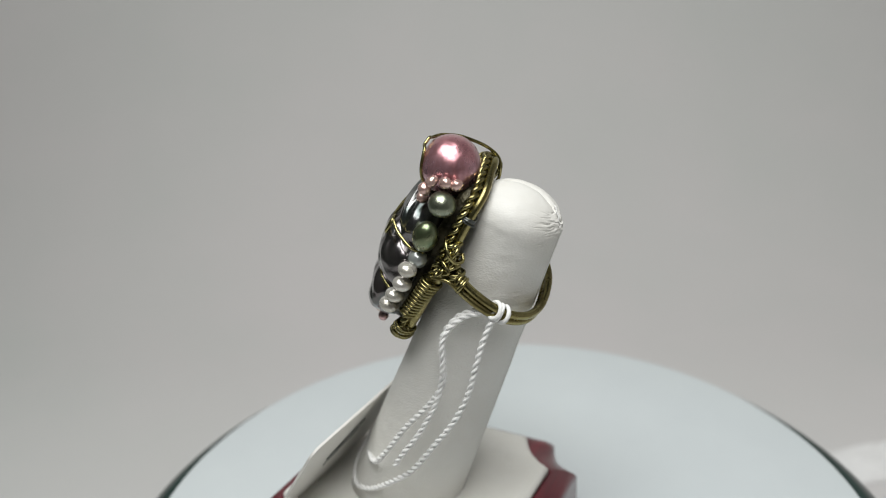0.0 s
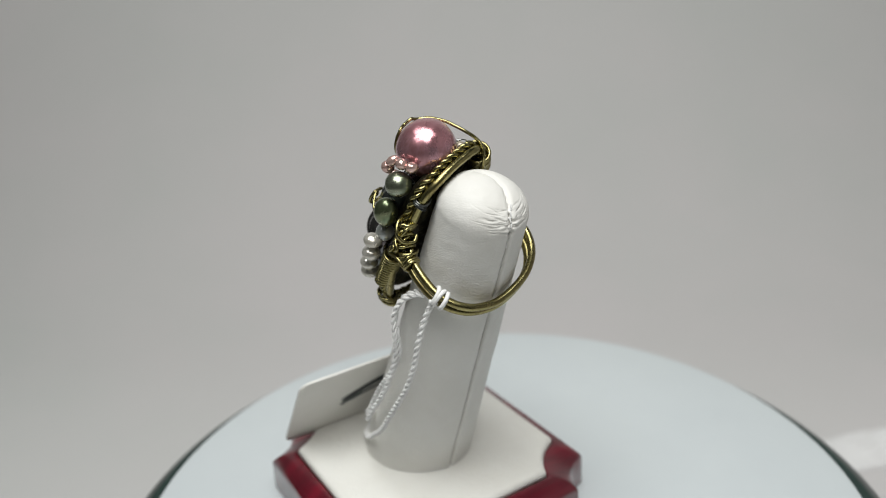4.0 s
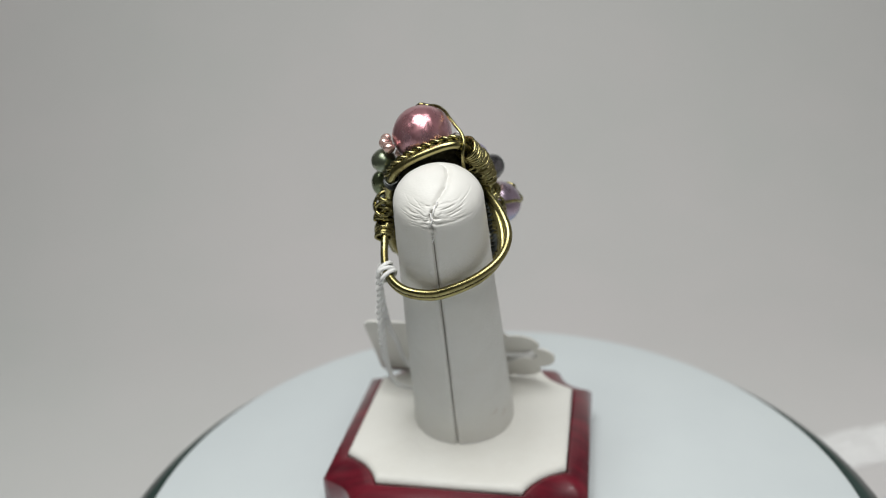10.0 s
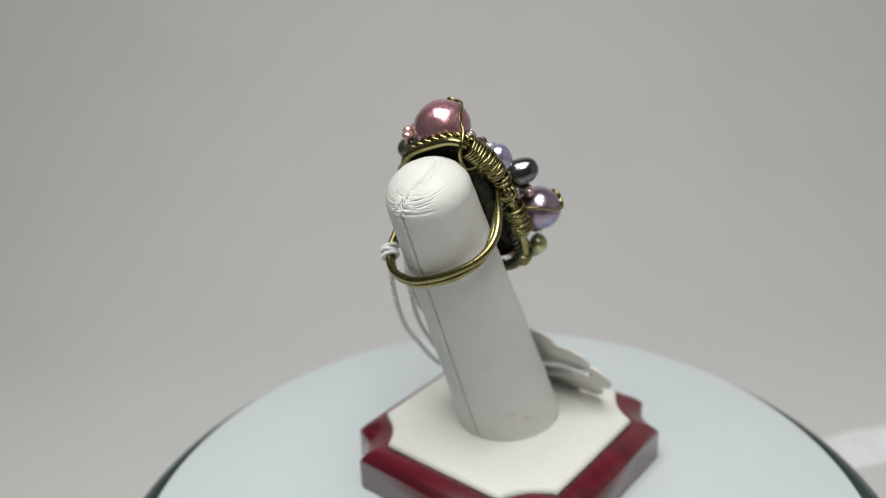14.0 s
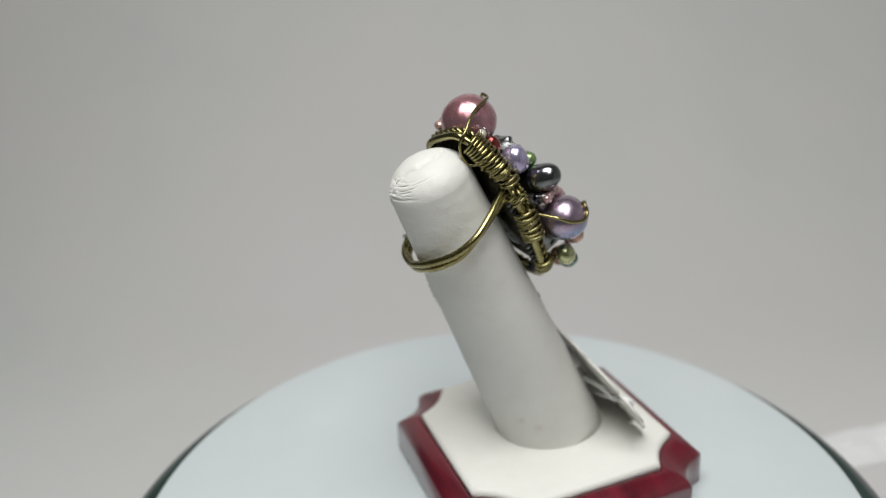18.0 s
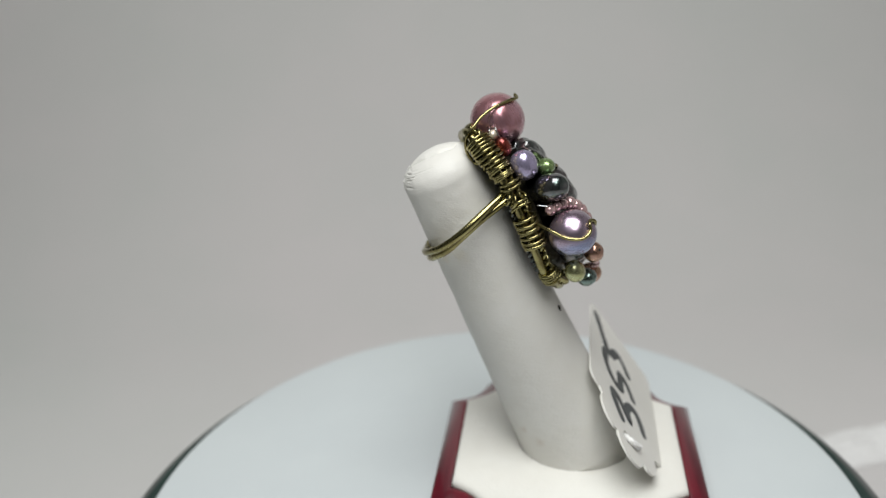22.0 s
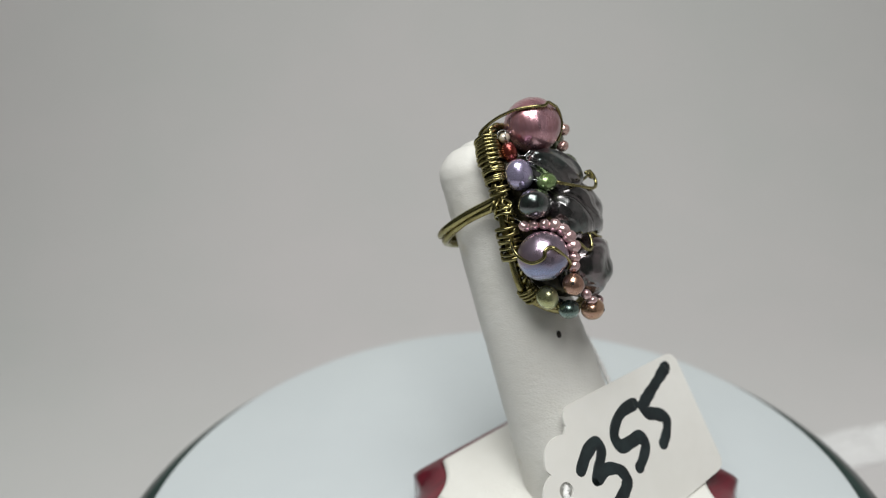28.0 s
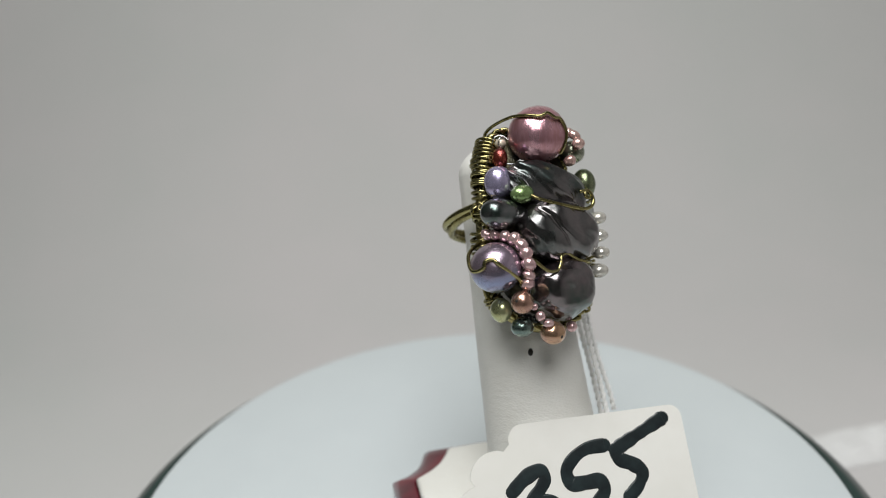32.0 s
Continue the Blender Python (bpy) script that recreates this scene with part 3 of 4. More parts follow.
def build_ring():
    t = thing("wire_wrapped_ring", RING_AT, "brass wire-wrapped ring set with pink, purple, green and black pearls", "ring")

    def metal(name, bm, mat, owner, label=""):
        """A part of the wirework, which is a little wider than it was drawn."""
        bmesh.ops.scale(bm, vec=(WIDE, 1, 1), verts=bm.verts)
        return part(name, bm, mat, owner, label)

    def strand(name, pts, r, owner, mat, label="", n=None, sides=8):
        return metal(name, tube(curve_points(pts, n or max(12, 6 * len(pts))), r, sides), mat, owner, label)

    # shank: two heavy wires side by side
    loop = [(-7.0, 6.4, 0.2), (-6.9, 5.8, -1.4), (-7.61, 4.72, -6.26), (-7.3, 3.4, -10.32), (-5.36, 2.1, -13.46), (-1.73, 1.2, -15.31), (2.4, 0.3, -15.57), (6.87, -0.5, -14.63),
            (10.9, -0.11, -12.12), (12.55, 0.81, -7.91), (11.6, 2.4, -2.8), (10.2, 3.9, -0.2)]
    for k, (d, e) in enumerate(((-0.62, 0.12), (0.62, -0.08))):
        pts = []
        for i, q in enumerate(loop):
            f = i / (len(loop) - 1)
            rad = Vector((q[0] - 2, 0, q[2] + 6)).normalized()
            wob = 0.12 * math.sin(f * 9 + k * 2.2)
            g = math.exp(-((f - 0.25) / 0.14) ** 2)
            pts.append(Vector(q) + Vector((0.18, 0.95, -0.26)) * d * (1 - 0.45 * g) + rad * (e + wob + 1.25 * d * g))
        wire("shank_wire", pts, 0.64, t, M_BRASS, "heavy brass band wire", n=110, sides=12)

    # frame loop and the twisted wire that lies on it
    path = curve_points(FRAME, 140, True)
    metal("frame_wire", tube(path, 0.70, 12, True), M_BRASS, t, "thick brass outline wire")
    fr2 = [Vector(q) + Vector((0, 0, 1.25)) + (0.35 if q[1] > 12 else -0.15) * Vector((q[0], q[1], 0)).normalized() for q in FRAME]
    path2 = curve_points(fr2 + [fr2[0]], 640)
    metal("twisted_wire", twist(path2, 0.36, 0.33, 2.9, sides=8), M_BRASS, t, "rope of two twisted brass wires")
    fr3 = [Vector(q) + Vector((0, 0, -0.55)) - 1.25 * Vector((q[0], q[1], 0)).normalized() for q in FRAME[:5]]
    path3 = curve_points(fr3, 200)
    metal("mesh_wire", twist(path3, 0.26, 0.42, 1.9), M_STEEL, t, "blackened twisted wire under the frame")

    # dark backing that carries the pearls
    bm = bmesh.new()
    ring0 = [Vector((q.x * (0.76 if q.y < 6 else 0.9), q.y * (0.86 if q.y < 6 else 0.97), q.z)) + Vector((0, 0, 1.5)) for q in curve_points(FRAME, 60, True)]
    lo = [bm.verts.new(q + Vector((0, 0, -0.5))) for q in ring0]
    hi = [bm.verts.new(q * 0.95 + Vector((0, 0, 2.0))) for q in ring0]
    mid_lo, mid_hi = bm.verts.new((0, 0, 1.2)), bm.verts.new((0, 0, 4.6))
    for k in range(60):
        j = (k + 1) % 60
        bm.faces.new((lo[j], lo[k], mid_lo))
        bm.faces.new((hi[k], hi[j], mid_hi))
        bm.faces.new((lo[k], lo[j], hi[j], hi[k]))
    metal("backing", bm, M_BACK, t, "blackened wire backing")

    # wraps round the frame
    def wraps(v0, v1, n, side, r=0.30, ra=1.25, rb=1.65, mat=M_BRASS, jitter=0.25, dw=0.62):
        pts = [(q, f) for q, f in zip(path, frames_along(path, True)) if (q.x < 0) == (side < 0)]
        for k in range(n):
            v = v0 + (v1 - v0) * k / max(n - 1, 1)
            q, f = min(pts, key=lambda z: abs(z[0].y - v) + (50 if abs(z[0].x) < 2.5 else 0))
            c = q + Vector((0, v - q.y, dw))
            out = Vector((q.x, q.y * 0.4, 0)).normalized()
            metal("wire_wrap", wrap_ring(c, f[0], out, ra + random.uniform(-0.08, 0.1), rb + random.uniform(-0.08, 0.12), r, random.uniform(-jitter, jitter)), mat, t)

    wraps(15.7, 12.4, 8, -1, r=0.27, ra=1.6, rb=1.95, jitter=0.45, dw=0.25)
    wraps(11.6, 9.0, 7, -1, r=0.27, ra=1.5, rb=1.75, jitter=0.35, dw=0.4)
    wraps(8.0, 7.4, 2, -1, r=0.27, ra=1.4, jitter=0.7)
    wraps(4.4, 3.4, 2, -1, r=0.25, ra=1.2, jitter=0.8)
    wraps(1.6, -3.4, 9, -1, r=0.27, ra=1.6, rb=1.85, jitter=0.6, dw=0.4)
    wraps(-8.7, -10.2, 4, -1, r=0.26, ra=1.15, rb=1.5)
    wraps(-9.5, -12.0, 4, 1, r=0.26, ra=1.1)
    wraps(12.7, 11.7, 4, 1, r=0.16, ra=0.95, rb=1.05, mat=M_STEEL, jitter=0.9, dw=0.1)

    # neat coil on the lower edge
    a, b = Vector((9.4, 1.6, 2.5)), Vector((8.7, -6.4, 4.8))
    ax = (b - a).normalized()
    e1 = ax.cross(Vector((0, 0, 1))).normalized()
    e2 = ax.cross(e1)
    turns = 12
    line = []
    for k in range(turns * 16 + 1):
        f = k / (turns * 16)
        h = f * turns * math.tau
        rr = 1.55 - 0.4 * f
        line.append(a.lerp(b, f) + rr * (math.cos(h) * e1 + math.sin(h) * e2) + 0.25 * math.cos(h) * ax)
    metal("wire_coil", tube(line, 0.27, 7), M_BRASS, t, "tight coil of thin brass wire")

    # tangled wire where the band meets the frame
    rng = random.Random(12)
    knot_line = curve_points([(8.9, 8.2, 1.0), (9.5, 6.2, 0.7), (10.0, 4.4, -0.2), (10.9, 3.1, -1.9)], 13)
    for k, c in enumerate(knot_line):
        d = Vector((0.25, -0.75, -0.55)) + Vector((rng.uniform(-0.5, 0.5), rng.uniform(-0.5, 0.5), rng.uniform(-0.5, 0.5)))
        if k > 9:
            d = Vector((0.1, -0.35, -0.93))
        r1 = rng.uniform(1.15, 1.6) if k < 10 else 1.25
        metal("wire_tie", wrap_ring(c + Vector((0, 0, rng.uniform(-0.2, 0.4) if k < 10 else 0)), d, (1, 0.2, 0.1), r1, r1 * rng.uniform(0.8, 1.0), 0.29, rng.uniform(-0.3, 0.3)), M_BRASS, t)
    for c, r1, rot in (((-7.4, 5.7, -1.1), 1.2, 10), ((-7.8, 4.9, -0.4), 1.3, -35)):
        a = radians(rot)
        metal("wire_tie", wrap_ring(c, (0.2 * math.sin(a), 0.6 * math.cos(a), -0.75), (1, math.sin(a), 0), r1, r1 * 0.85, 0.3, 0.5 * math.sin(a)), M_BRASS, t)
    strand("loose_end", [(8.4, 8.9, 2.4), (9.8, 8.6, 2.2), (10.9, 7.6, 1.4), (10.8, 6.5, 0.2), (9.6, 6.4, -0.9), (8.6, 7.0, -0.6)], 0.29, t, M_BRASS, n=40)
    strand("loose_end", [(9.2, 5.4, 2.6), (10.6, 5.9, 1.8), (11.5, 5.0, 0.7), (10.9, 4.0, 1.4), (10.8, 3.2, 0.2), (9.8, 2.8, 0.9), (10.0, 1.6, 2.6)], 0.29, t, M_BRASS, n=50)
    strand("loose_end", [(9.7, 2.4, 3.4), (10.8, 3.0, 2.4), (11.6, 3.6, 0.4), (11.9, 2.8, -1.2), (11.2, 1.9, -1.6)], 0.29, t, M_BRASS, n=40)
    strand("loose_end", [(9.9, 4.6, 2.2), (11.0, 4.9, 1.6), (11.4, 4.2, 1.9), (11.0, 3.7, 2.3), (10.5, 4.2, 2.2), (10.9, 4.6, 1.9)], 0.26, t, M_BRASS, "small curl of brass wire", n=40)
    strand("loose_end", [(-7.6, 6.8, 1.4), (-8.7, 5.6, 0.8), (-8.1, 4.4, 1.8), (-8.9, 3.0, 0.9), (-8.0, 1.8, 1.6)], 0.27, t, M_BRASS)
    strand("loose_end", [(-8.6, 6.6, 0.8), (-7.8, 5.2, 1.9), (-8.8, 4.0, 1.0), (-7.9, 2.6, 1.9)], 0.27, t, M_BRASS)
    # small inner loops at the top of the wrapped side
    strand("loose_end", [(-5.6, 13.6, 0.2), (-6.0, 12.6, -1.5), (-5.4, 11.2, -2.2), (-4.8, 11.6, -1.4), (-5.4, 12.8, -0.4)], 0.27, t, M_BRASS, n=30)
    strand("loose_end", [(-6.4, 12.2, 0.0), (-6.7, 10.8, -1.6), (-6.2, 9.6, -1.9), (-5.8, 10.2, -0.8)], 0.27, t, M_BRASS, n=30)

    # pearls
    def put(name, c, rad, mat, label, rot=(0, 0, 0), seed=0, rough=0.03, u=28, v=18, power=2.0):
        if name == "seed_pearl":
            # no two alike: squat, long or lopsided
            rng = random.Random(seed)
            rad = [q * rng.uniform(0.86, 1.14) for q in rad]
            rot, rough = [rng.uniform(-50, 50) for _ in range(3)], 0.09
        return part(name, bead(c, rad, rot, seed, rough, u, v, power), mat, t, label)

    put("large_pearl", (0.87, 16.46, 4.58), (4.9, 4.6, 4.6), P_ROSE, "large round rose-pink pearl", seed=1, rough=0.025, u=48, v=32)
    put("large_pearl", (-10.55, -3.64, 6.07), (3.95, 3.85, 3.95), P_PURPLE, "large round mauve pearl, a blue reflection painted on its lower half", seed=2, rough=0.025, u=48, v=32)
    put("oval_pearl", (-7.09, 9.30, 3.89), (2.3, 2.5, 2.15), P_LAV, "lavender barrel-shaped pearl", seed=3, power=2.3)
    put("oval_pearl", (-5.54, 7.12, 7.49), (1.98, 1.45, 1.55), P_GREEN, "small green oval pearl", seed=4)
    put("oval_pearl", (-5.25, 13.10, 2.29), (1.2, 1.72, 1.3), P_RED, "small red-orange pearl", seed=5)
    put("seed_pearl", (-4.45, 15.55, 1.69), (0.85, 0.75, 0.8), P_CREAM, "tiny cream pearl", seed=6, u=20, v=14)
    put("oval_pearl", (8.00, 13.51, 4.36), (2.1, 1.95, 2.1), P_OLIVE, "dark grey-green pearl", seed=7)
    put("oval_pearl", (9.11, 8.19, 5.40), (1.85, 2.55, 1.95), P_MOSS, "dark moss-green oval pearl", seed=8)
    put("oval_pearl", (8.64, 3.79, 5.54), (1.6, 1.45, 1.5), P_GREY, "small grey pearl", seed=9)
    for k, (c, r) in enumerate((((10.37, 2.48, 6.58), 1.42), ((10.20, -0.40, 6.78), 1.45), ((9.70, -3.18, 7.44), 1.4), ((8.52, -6.00, 7.85), 1.55))):
        put("oval_pearl", c, (r * 1.05, r * 0.76, r * 1.05), P_WHITE, "small white pearl", seed=10 + k)
    for k, c in enumerate(((6.81, 16.60, 3.11), (7.21, 16.68, 4.74), (6.71, 16.05, 6.68), (6.73, 14.57, 7.41), (4.73, 11.93, 7.37))):
        put("seed_pearl", c, (0.98, 0.86, 0.95), P_BLUSH, "tiny blush-pink pearl", seed=20 + k, u=20, v=14)
    for k, c in enumerate(((-10.24, 1.43, 4.20), (-9.72, 1.31, 5.40), (-8.97, 1.02, 6.83), (-8.30, 0.45, 8.14), (-7.85, -0.55, 9.19), (-7.54, -1.80, 9.77), (-7.44, -3.39, 10.06), (-7.20, -5.05, 9.62), (-7.27, -6.42, 9.25))):
        put("seed_pearl", c, (1.07, 0.97, 1.04), P_PINK, "tiny pink pearl", seed=30 + k, u=20, v=14)
    put("oval_pearl", (-8.27, -9.10, 8.86), (1.75, 1.8, 1.7), P_COPPER, "copper-coloured pearl", seed=40)
    put("oval_pearl", (-9.10, -10.33, 4.42), (1.6, 1.95, 1.75), P_LIME, "yellow-green pearl", seed=41)
    put("oval_pearl", (-6.86, -13.16, 6.54), (1.85, 1.5, 1.7), P_TEAL, "dark teal pearl", seed=42)
    put("oval_pearl", (-2.70, -14.45, 8.65), (2.1, 1.85, 1.9), P_COPPER, "golden copper pearl", seed=43)
    for k, (c, r) in enumerate((((-6.3, -10.0, 9.2), 0.62), ((-5.50, -11.48, 9.41), 0.88), ((-4.14, -12.77, 9.48), 0.85), ((1.46, -14.09, 8.28), 0.9))):
        put("seed_pearl", c, (r, r * 0.92, r), P_PINK, "tiny pink pearl", seed=50 + k, u=20, v=14)

    # black baroque pearls
    part("baroque_pearl", baroque((0.1, 7.7, 6.3), (7.6, 4.2, 3.2), (0, -8, -22), 3, -0.28, 4.2, 1.0, 0.12, 0.22), P_BLACK, t, "black baroque pearl with silvery folds")
    part("baroque_pearl", bean((-7.8, 4.25, 5.8), (4.7, 2.5, 2.6), (0, 14, -8)), P_SILVER, t, "smooth lobe of black pearl")
    part("baroque_pearl", baroque((1.2, 0.9, 7.6), (7.5, 4.9, 4.3), (0, 0, -10), 8, 0.19, 3.6, 1.1, 0.10), P_BLACK, t, "large black baroque pearl")
    part("baroque_pearl", baroque((0.5, -7.9, 7.7), (5.5, 4.6, 4.2), (0, 0, 8), 5, 0.10, 2.4, 0.7, 0.2), P_BROWN, t, "rounded black baroque pearl")

    # thin wires over the pearls
    strand("binding_wire", [(-5.9, 13.4, -2.3), (-5.0, 12.3, -2.3), (-3.7, 12.6, -2.9), (-3.5, 14.6, -3.3), (-3.8, 16.4, -2.9), (-4.3, 17.4, -2.2), (-4.4, 18.2, -0.7), (-3.9, 18.9, 1.0), (-3.5, 19.3, 3.0), (-3.3, 19.4, 4.7), (-2.6, 19.2, 7.0), (-1.4, 18.9, 8.4), (-0.4, 19.3, 8.7),
                          (0.1, 19.1, 8.9), (0.8, 18.5, 9.2), (1.8, 18.4, 9.0), (2.7, 17.2, 8.9), (3.1, 15.8, 8.7), (2.9, 14.2, 8.2), (2.6, 13.0, 7.4)], 0.27, t, M_BRASS, "thin brass wire over the pearl", n=80)
    strand("binding_wire", [(-9.40, 0.20, 1.40), (-12.10, -1.10, 2.50), (-13.22, -2.68, 3.78), (-13.98, -3.75, 5.70), (-13.85, -3.75, 7.18), (-13.53, -3.25, 8.00), (-13.39, -2.43, 8.24), (-12.56, -2.19, 8.92), (-11.92, -3.05, 9.68), (-8.80, -5.40, 9.59), (-7.60, -6.60, 8.60)], 0.29, t, M_BRASS, "thin brass wire curling over the pearl", n=70)
    strand("binding_wire", [(-4.6, 6.9, 8.6), (-3.9, 6.2, 9.6), (-1.2, 5.2, 10.6), (1.6, 4.4, 11.1), (3.4, 4.1, 11.3), (4.6, 4.4, 11.3), (5.2, 5.2, 11.2), (5.1, 6.2, 11.0), (4.6, 6.9, 10.8), (4.1, 6.6, 10.7),
                          (4.2, 5.9, 10.9), (4.8, 5.7, 11.1)], 0.29, t, M_BRASS, "thin brass wire over the black pearls", n=80)
    strand("binding_wire", [(-7.2, -2.6, 10.2), (-6.4, -3.1, 10.8), (-4.4, -4.7, 11.0), (-2.6, -4.8, 11.0), (-1.8, -3.8, 10.9), (-1.4, -2.8, 10.7), (-0.1, -2.5, 10.5), (1.8, -3.6, 10.6), (4.0, -4.2, 10.2),
                          (6.4, -4.6, 8.2)], 0.27, t, M_BRASS, "thin brass wire between the black pearls", n=64)
    strand("binding_wire", [(3.2, 6.8, 10.6), (4.4, 6.9, 10.7), (6.2, 6.2, 9.7), (7.5, 5.7, 8.3), (8.3, 5.3, 7.0), (8.4, 5.0, 5.0)], 0.27, t, M_BRASS, n=24)
    # drill holes and the silver thread that ties the small pearls down
    def drill(c, way, r, off):
        bm = bmesh.new()
        bmesh.ops.create_uvsphere(bm, u_segments=12, v_segments=8, radius=1)
        q = Vector(way).normalized()
        m = Matrix.Translation(Vector(c) + q * off) @ q.to_track_quat("Z", "Y").to_matrix().to_4x4() @ Matrix.Diagonal((r, r, 0.1, 1))
        bmesh.ops.transform(bm, matrix=m, verts=bm.verts)
        part("drill_hole", bm, M_HOLE, t, "dark drill hole of a pearl")

    drill((0.87, 16.46, 4.58), (-0.86, -0.12, -0.5), 0.36, 4.55)
    drill((-8.27, -9.10, 8.86), (-0.9, 0.25, 0.35), 0.26, 1.72)
    drill((-2.70, -14.45, 8.65), (0.1, -0.3, 0.95), 0.28, 1.88)
    for pts in ([(-3.4, 15.9, 2.2), (-4.2, 16.5, 2.4), (-4.7, 16.3, 2.3), (-5.0, 15.4, 2.2), (-4.6, 14.8, 2.4)], [(-3.3, 16.0, 2.5), (-4.0, 16.8, 1.8), (-4.9, 16.6, 1.2), (-5.2, 15.6, 0.9)],
                [(-4.6, 12.2, 3.4), (-3.9, 12.0, 4.3), (-3.4, 12.5, 5.0), (-2.9, 12.2, 5.6)], [(-9.4, 3.0, 2.6), (-9.9, 2.6, 3.4), (-10.3, 2.3, 3.9), (-10.3, 1.9, 4.4)],
                [(-6.4, 8.0, 5.9), (-6.3, 7.6, 6.8), (-5.9, 7.4, 7.3)]):
        strand("silver_thread", pts, 0.11, t, M_SILVER, "thin silver thread", n=24, sides=6)
    return t


ring = build_ring()

# ---- price tag ----
TAG_O = Vector((-11.353, 24.653, 19.959))
TAG_X = Vector((-0.9992, 0.0328, 0.0213))
TAG_Y = Vector((0.0, -0.5447, 0.8386))
TAG_Z = Vector((0.0391, 0.8380, 0.5443))
TAG_AT = basis(TAG_O, TAG_X, TAG_Y, TAG_Z)


def arc(cx, cy, r, a0, a1, n):
    return [(cx + r * math.cos(radians(a0 + (a1 - a0) * k / (n - 1))), cy + r * math.sin(radians(a0 + (a1 - a0) * k / (n - 1)))) for k in range(n)]


def build_tag():
    t = thing("price_tag", TAG_AT, "white scalloped card price tag tied to the ring with white string", "price tag")
    half = arc(14.4, 9.5, 2.1, 0, 90, 7) + arc(-10.2, 10.2, 2.45, 88, 188, 9) + arc(-15.4, 5.0, 4.3, 66, 172, 12) + arc(-18.5, 0.3, 4.2, 98, 180, 9)
    low = [(x, 0.6 - y) for x, y in half[::-1]][1:]
    bm = bmesh.new()
    outer = [bm.verts.new((x, y, 0.0)) for x, y in half + low]
    hole = [bm.verts.new((x, y, 0.0)) for x, y in arc(-17.65, 1.1, 1.4, 0, 342, 20)]
    edges = [bm.edges.new((a, b)) for lp in (outer, hole) for a, b in zip(lp, lp[1:] + lp[:1])]
    bmesh.ops.triangle_fill(bm, use_beauty=True, edges=edges, normal=(0, 0, 1))
    faces = list(bm.faces)
    ext = bmesh.ops.extrude_face_region(bm, geom=faces)
    bmesh.ops.translate(bm, vec=(0, 0, 0.4), verts=[v for v in ext["geom"] if isinstance(v, bmesh.types.BMVert)])
    bmesh.ops.recalc_face_normals(bm, faces=bm.faces)
    card = part("card", bm, M_CARD, t, smooth=False)

    def digit(strokes, r=1.12):
        """Broad marker strokes with uneven edges."""
        bm = bmesh.new()
        for s in strokes:
            p = curve_points([(x, y, 0) for x, y in s], 10 * len(s))
            tube(p, r, 12, False, bm, taper=lambda f: 1 + 0.09 * math.sin(f * 9 + s[0][0]) + 0.05 * math.sin(f * 31))
            for x, y, _ in (p[0], p[-1]):
                bmesh.ops.create_uvsphere(bm, u_segments=12, v_segments=6, radius=r * 0.97, matrix=Matrix.Translation((x, y, 0)))
        for v in bm.verts:
            v.co.z = v.co.z * 0.03 + 0.41
        return bm

    three = [[(-13.4, 2.6), (-11.1, 4.3), (-8.65, 5.1), (-7.85, 3.75), (-9.3, 1.85), (-11.2, -0.1)], [(-11.2, -0.1), (-8.4, 0.35), (-6.1, -0.9), (-5.5, -2.9), (-6.9, -4.3), (-9.3, -5.2)]]
    five = [[(2.7, 7.1), (-0.2, 7.1), (-2.6, 6.05), (-4.2, 4.2), (-3.65, 2.2), (-1.3, 1.95), (0.85, 1.8), (1.35, 0.2), (-0.1, -1.3), (-1.85, -2.4)]]
    five_b = [[(4.3, 6.1), (4.7, 4.6), (6.7, 3.45), (8.1, 2.0), (7.2, 0.2), (5.2, -1.4)]]
    dash = [[(13.2, 9.7), (8.7, 7.9), (4.4, 6.15)]]
    for s, name in ((three, "handwritten 3"), (five, "handwritten 5"), (five_b, "handwritten 5"), (dash, "handwritten dash")):
        part("digit", digit(s), M_INK, card, "black marker, " + name)

    # faint writing on the back, as plain strokes
    bm = bmesh.new()
    for st, r in (([(5.8, -0.5), (3.0, 1.4), (0.5, 2.9), (-3.0, 4.6)], 1.15), ([(6.0, -1.9), (3.2, -0.5), (0.2, 0.7), (-3.0, 2.1)], 0.6)):
        tube(curve_points([(x, y, 0) for x, y in st], 30), r, 8, False, bm)
    for v in bm.verts:
        v.co.z = v.co.z * 0.03 - 0.012
    part("marker_stroke", bm, M_INK, card, "black marker strokes on the back")

    def fuzz(owner, path, many):
        """Fine loose fibres that stand off a string."""
        rng = random.Random(many)
        bm = bmesh.new()
        for _ in range(many):
            k = rng.randrange(1, len(path) - 1)
            along = (path[k + 1] - path[k - 1]).normalized()
            out = (Vector((rng.gauss(0, 1), rng.gauss(0, 1), rng.gauss(0, 1))).cross(along)).normalized()
            root = path[k] + out * 0.3
            tip = root + out * rng.uniform(0.15, 0.55) + along * rng.uniform(-0.9, 0.9)
            w = out.cross(along) * 0.035
            bm.faces.new([bm.verts.new(q) for q in (root - w, root + w, tip)])
        part("fibres", bm, M_THREAD, owner, "loose cotton fibres", smooth=False)

    # string from the knot on the band down to the hole
    inv = TAG_AT.inverted()

    def here(pts):
        return [(inv @ (Vector(q) * MM)) / MM for q in pts]

    a = [(-15.2, -7.4, 53.0), (-16.4, -3.2, 52.4), (-17.6, -0.9, 50.9), (-18.6, 0.4, 48.2), (-18.6, 0.5, 43.8), (-18.3, 1.1, 40.0), (-18.4, 3.5, 35.9), (-18.5, 8.2, 30.4), (-18.5, 12.3, 24.7),
         (-17.4, 15.8, 20.8), (-12.0, 20.4, 18.8), (-5.0, 22.5, 19.3), (1.0, 22.9, 20.2)]
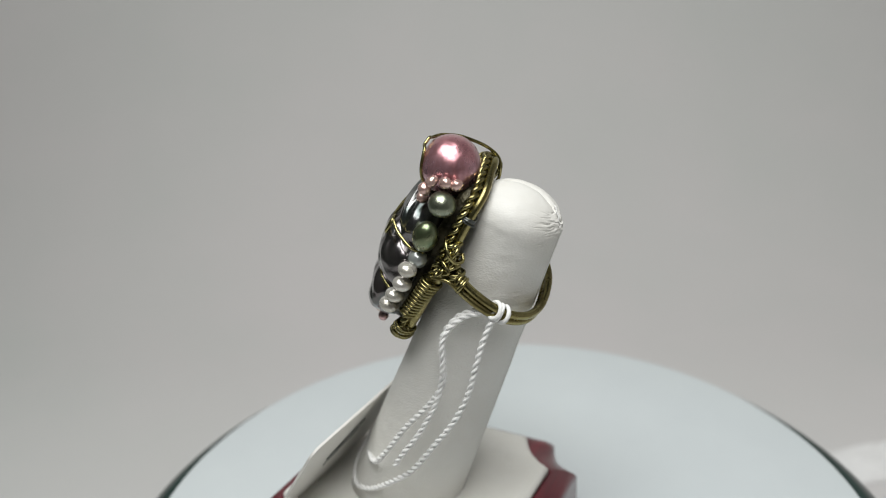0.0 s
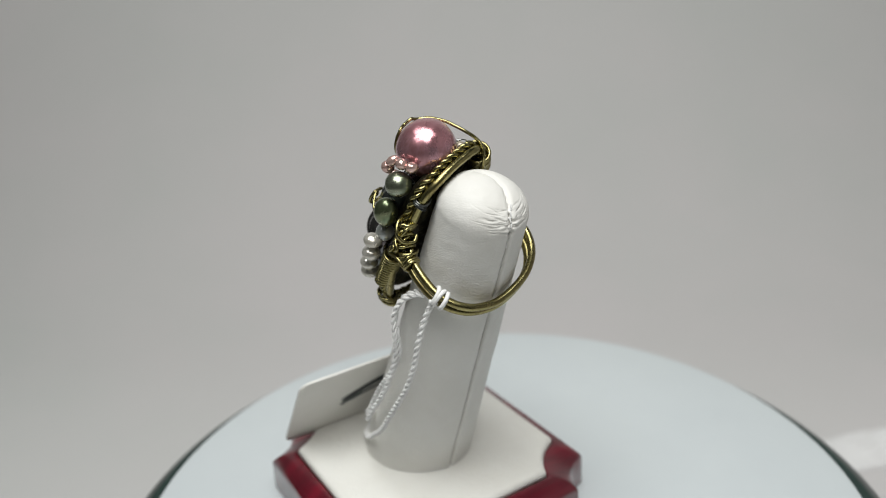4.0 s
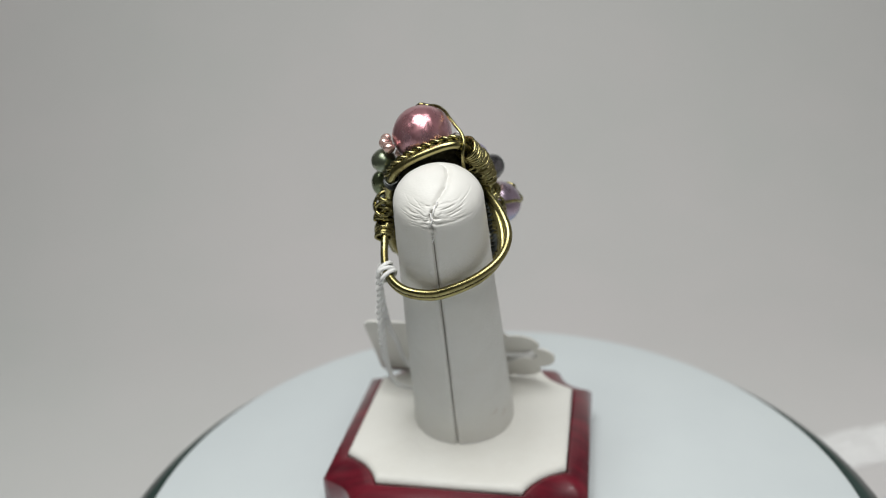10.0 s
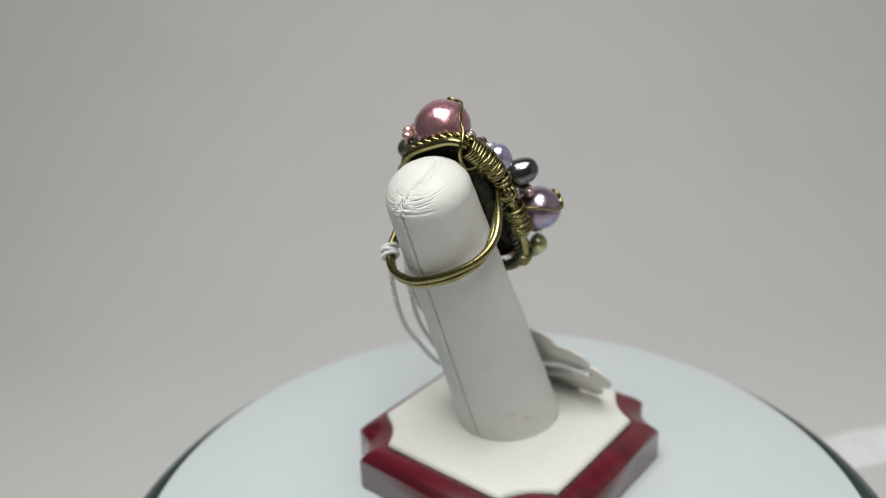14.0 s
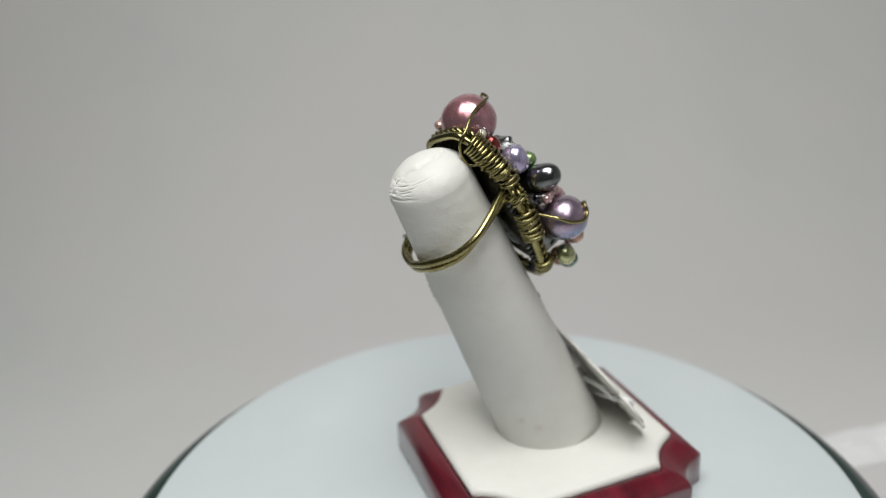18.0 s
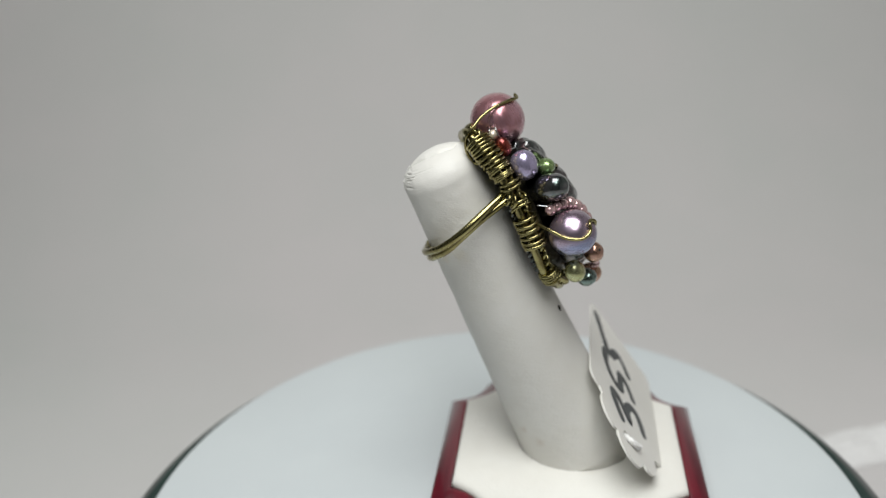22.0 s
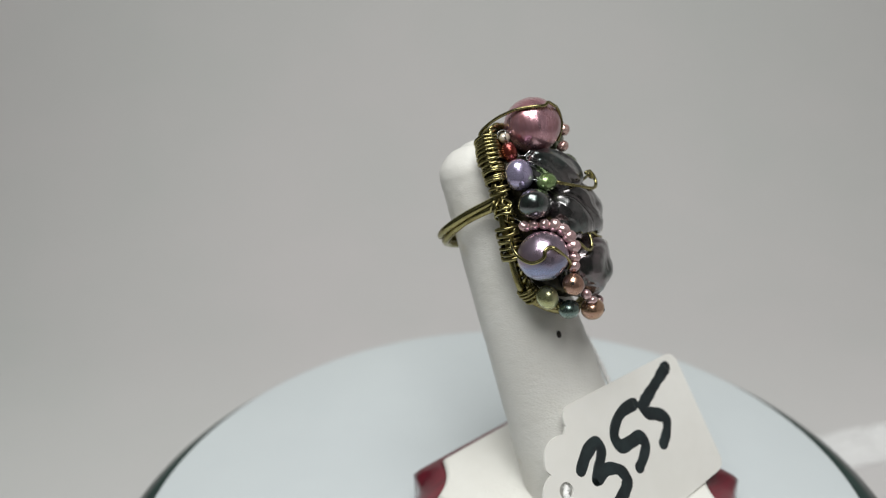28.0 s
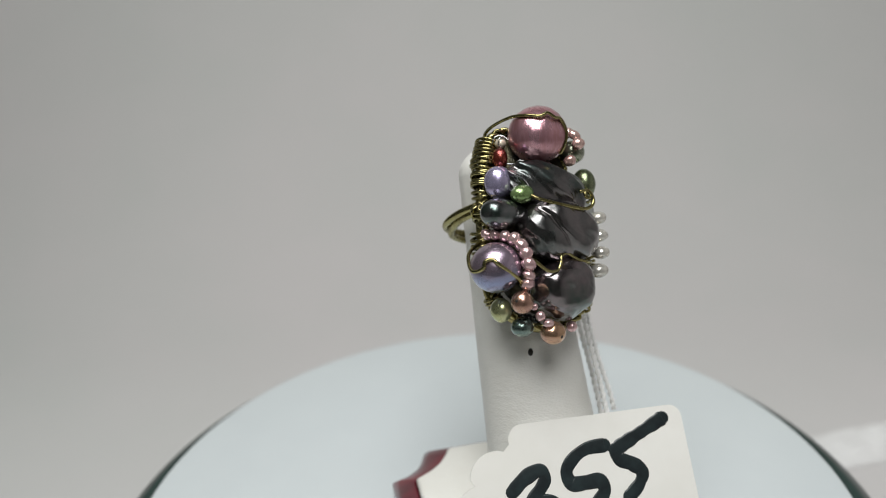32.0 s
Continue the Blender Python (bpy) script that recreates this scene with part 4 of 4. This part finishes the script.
    b = [(-15.8, -7.6, 52.0), (-16.4, -6.9, 51.4), (-17.2, -5.7, 48.3), (-18.0, -4.7, 44.1), (-18.4, -3.3, 39.0), (-19.0, -0.9, 33.9), (-19.4, 2.8, 28.6), (-19.5, 7.0, 22.9), (-19.1, 11.4, 19.0),
         (-17.2, 17.6, 14.3), (-14.6, 22.4, 12.8), (-8.0, 25.2, 14.2), (-1.0, 25.0, 16.8), (3.6, 23.9, 19.4)]
    for pts in (a, b):
        line = here(pts) + [Vector((-16.4, 1.6, -0.9)), Vector((-17.4, 1.2, 0.2)), Vector((-18.4, 0.6, 0.9)), Vector((-18.0, -1.0, 1.0)), Vector((-16.6, -2.2, 0.8))]
        path = curve_points(line, 560)
        fuzz(part("string", twist(path, 0.28, 0.24, 2.7, strands=2), M_THREAD, t, "twisted white cotton string"), path, 1700)
    # one free end that hangs from the knot
    e = [(-15.4, -7.5, 52.9), (-16.8, -3.2, 52.0), (-18.1, -0.9, 50.4), (-19.0, 0.3, 47.8), (-19.1, 0.4, 43.8), (-18.9, 1.0, 40.2), (-19.4, 2.2, 36.2), (-20.1, 4.6, 31.4), (-20.8, 7.6, 27.0), (-21.0, 9.4, 24.2)]
    path = curve_points(here(e), 300)
    fuzz(part("string", twist(path, 0.26, 0.22, 2.6, strands=2), M_THREAD, t, "free end of the white string"), path, 900)
    # the knot round the band
    k = Vector((-15.3, -7.6, 52.6))
    along = Vector((0.55, -0.62, -0.56))
    for d, tilt in ((-0.8, 0.3), (0.0, -0.3), (0.8, 0.2)):
        c = here([k + along * d])[0]
        dirn = inv.to_3x3() @ along
        part("knot", wrap_ring(c, dirn, inv.to_3x3() @ Vector((-0.7, -0.7, 0)), 1.32, 1.28, 0.36, tilt), M_THREAD, t, "white string knot")
    return t, card


tag, tag_card = build_tag()


# ---- crumpled cloth beside the turntable ----
def build_cloth():
    bm = bmesh.new()
    n = 40
    g = [[None] * n for _ in range(n)]
    for i in range(n):
        for j in range(n):
            x, y = i / (n - 1) * 2 - 1, j / (n - 1) * 2 - 1
            hump = max(0, 1 - x * x) * max(0, 1 - y * y)
            z = 13 * hump ** 0.7 * (0.8 + 1.3 * abs(noise.noise(Vector((x * 2.3 + 3, y * 1.9, 1)))) + 0.4 * noise.noise(Vector((x * 6, y * 4, 2))))
            g[i][j] = bm.verts.new((25.4 * x, 8.9 * y, z * 0.34))
    for i in range(n - 1):
        for j in range(n - 1):
            bm.faces.new((g[i][j], g[i + 1][j], g[i + 1][j + 1], g[i][j + 1]))
    bmesh.ops.scale(bm, vec=(MM, MM, MM), verts=bm.verts)
    ob = new("cloth", mesh_of("cloth", bm, M_CLOTH))
    ob.matrix_world = pose(0.1372, 0.1115, -0.0698, 0, 0, 11)
    return tagged(ob, "crumpled white cloth lying beside the turntable", "cloth")


build_cloth()


# ---- what turns ----
def motions():
    walk(turntable, [(s, TABLE_AT @ pose(0, 0, 0, 0, 0, a)) for s, a in enumerate(TURN)])
    for ob, home in ((stand, STAND_AT), (ring, RING_AT), (tag, TAG_AT)):
        walk(ob, [(s, pose(0, 0, 0, 0, 0, a) @ home) for s, a in enumerate(TURN)])
    # the card hangs loose on its string and settles a little as the table turns
    slip = pose(0.0007, -0.0015, 0)
    still = Matrix.Identity(4)
    walk(tag_card, [(s, slip.lerp(still, k)) for s, k in ((0, 0), (14, 0), (16, 0.3), (18, 0.65), (20, 0.9), (22, 1), (32, 1))])


motions()
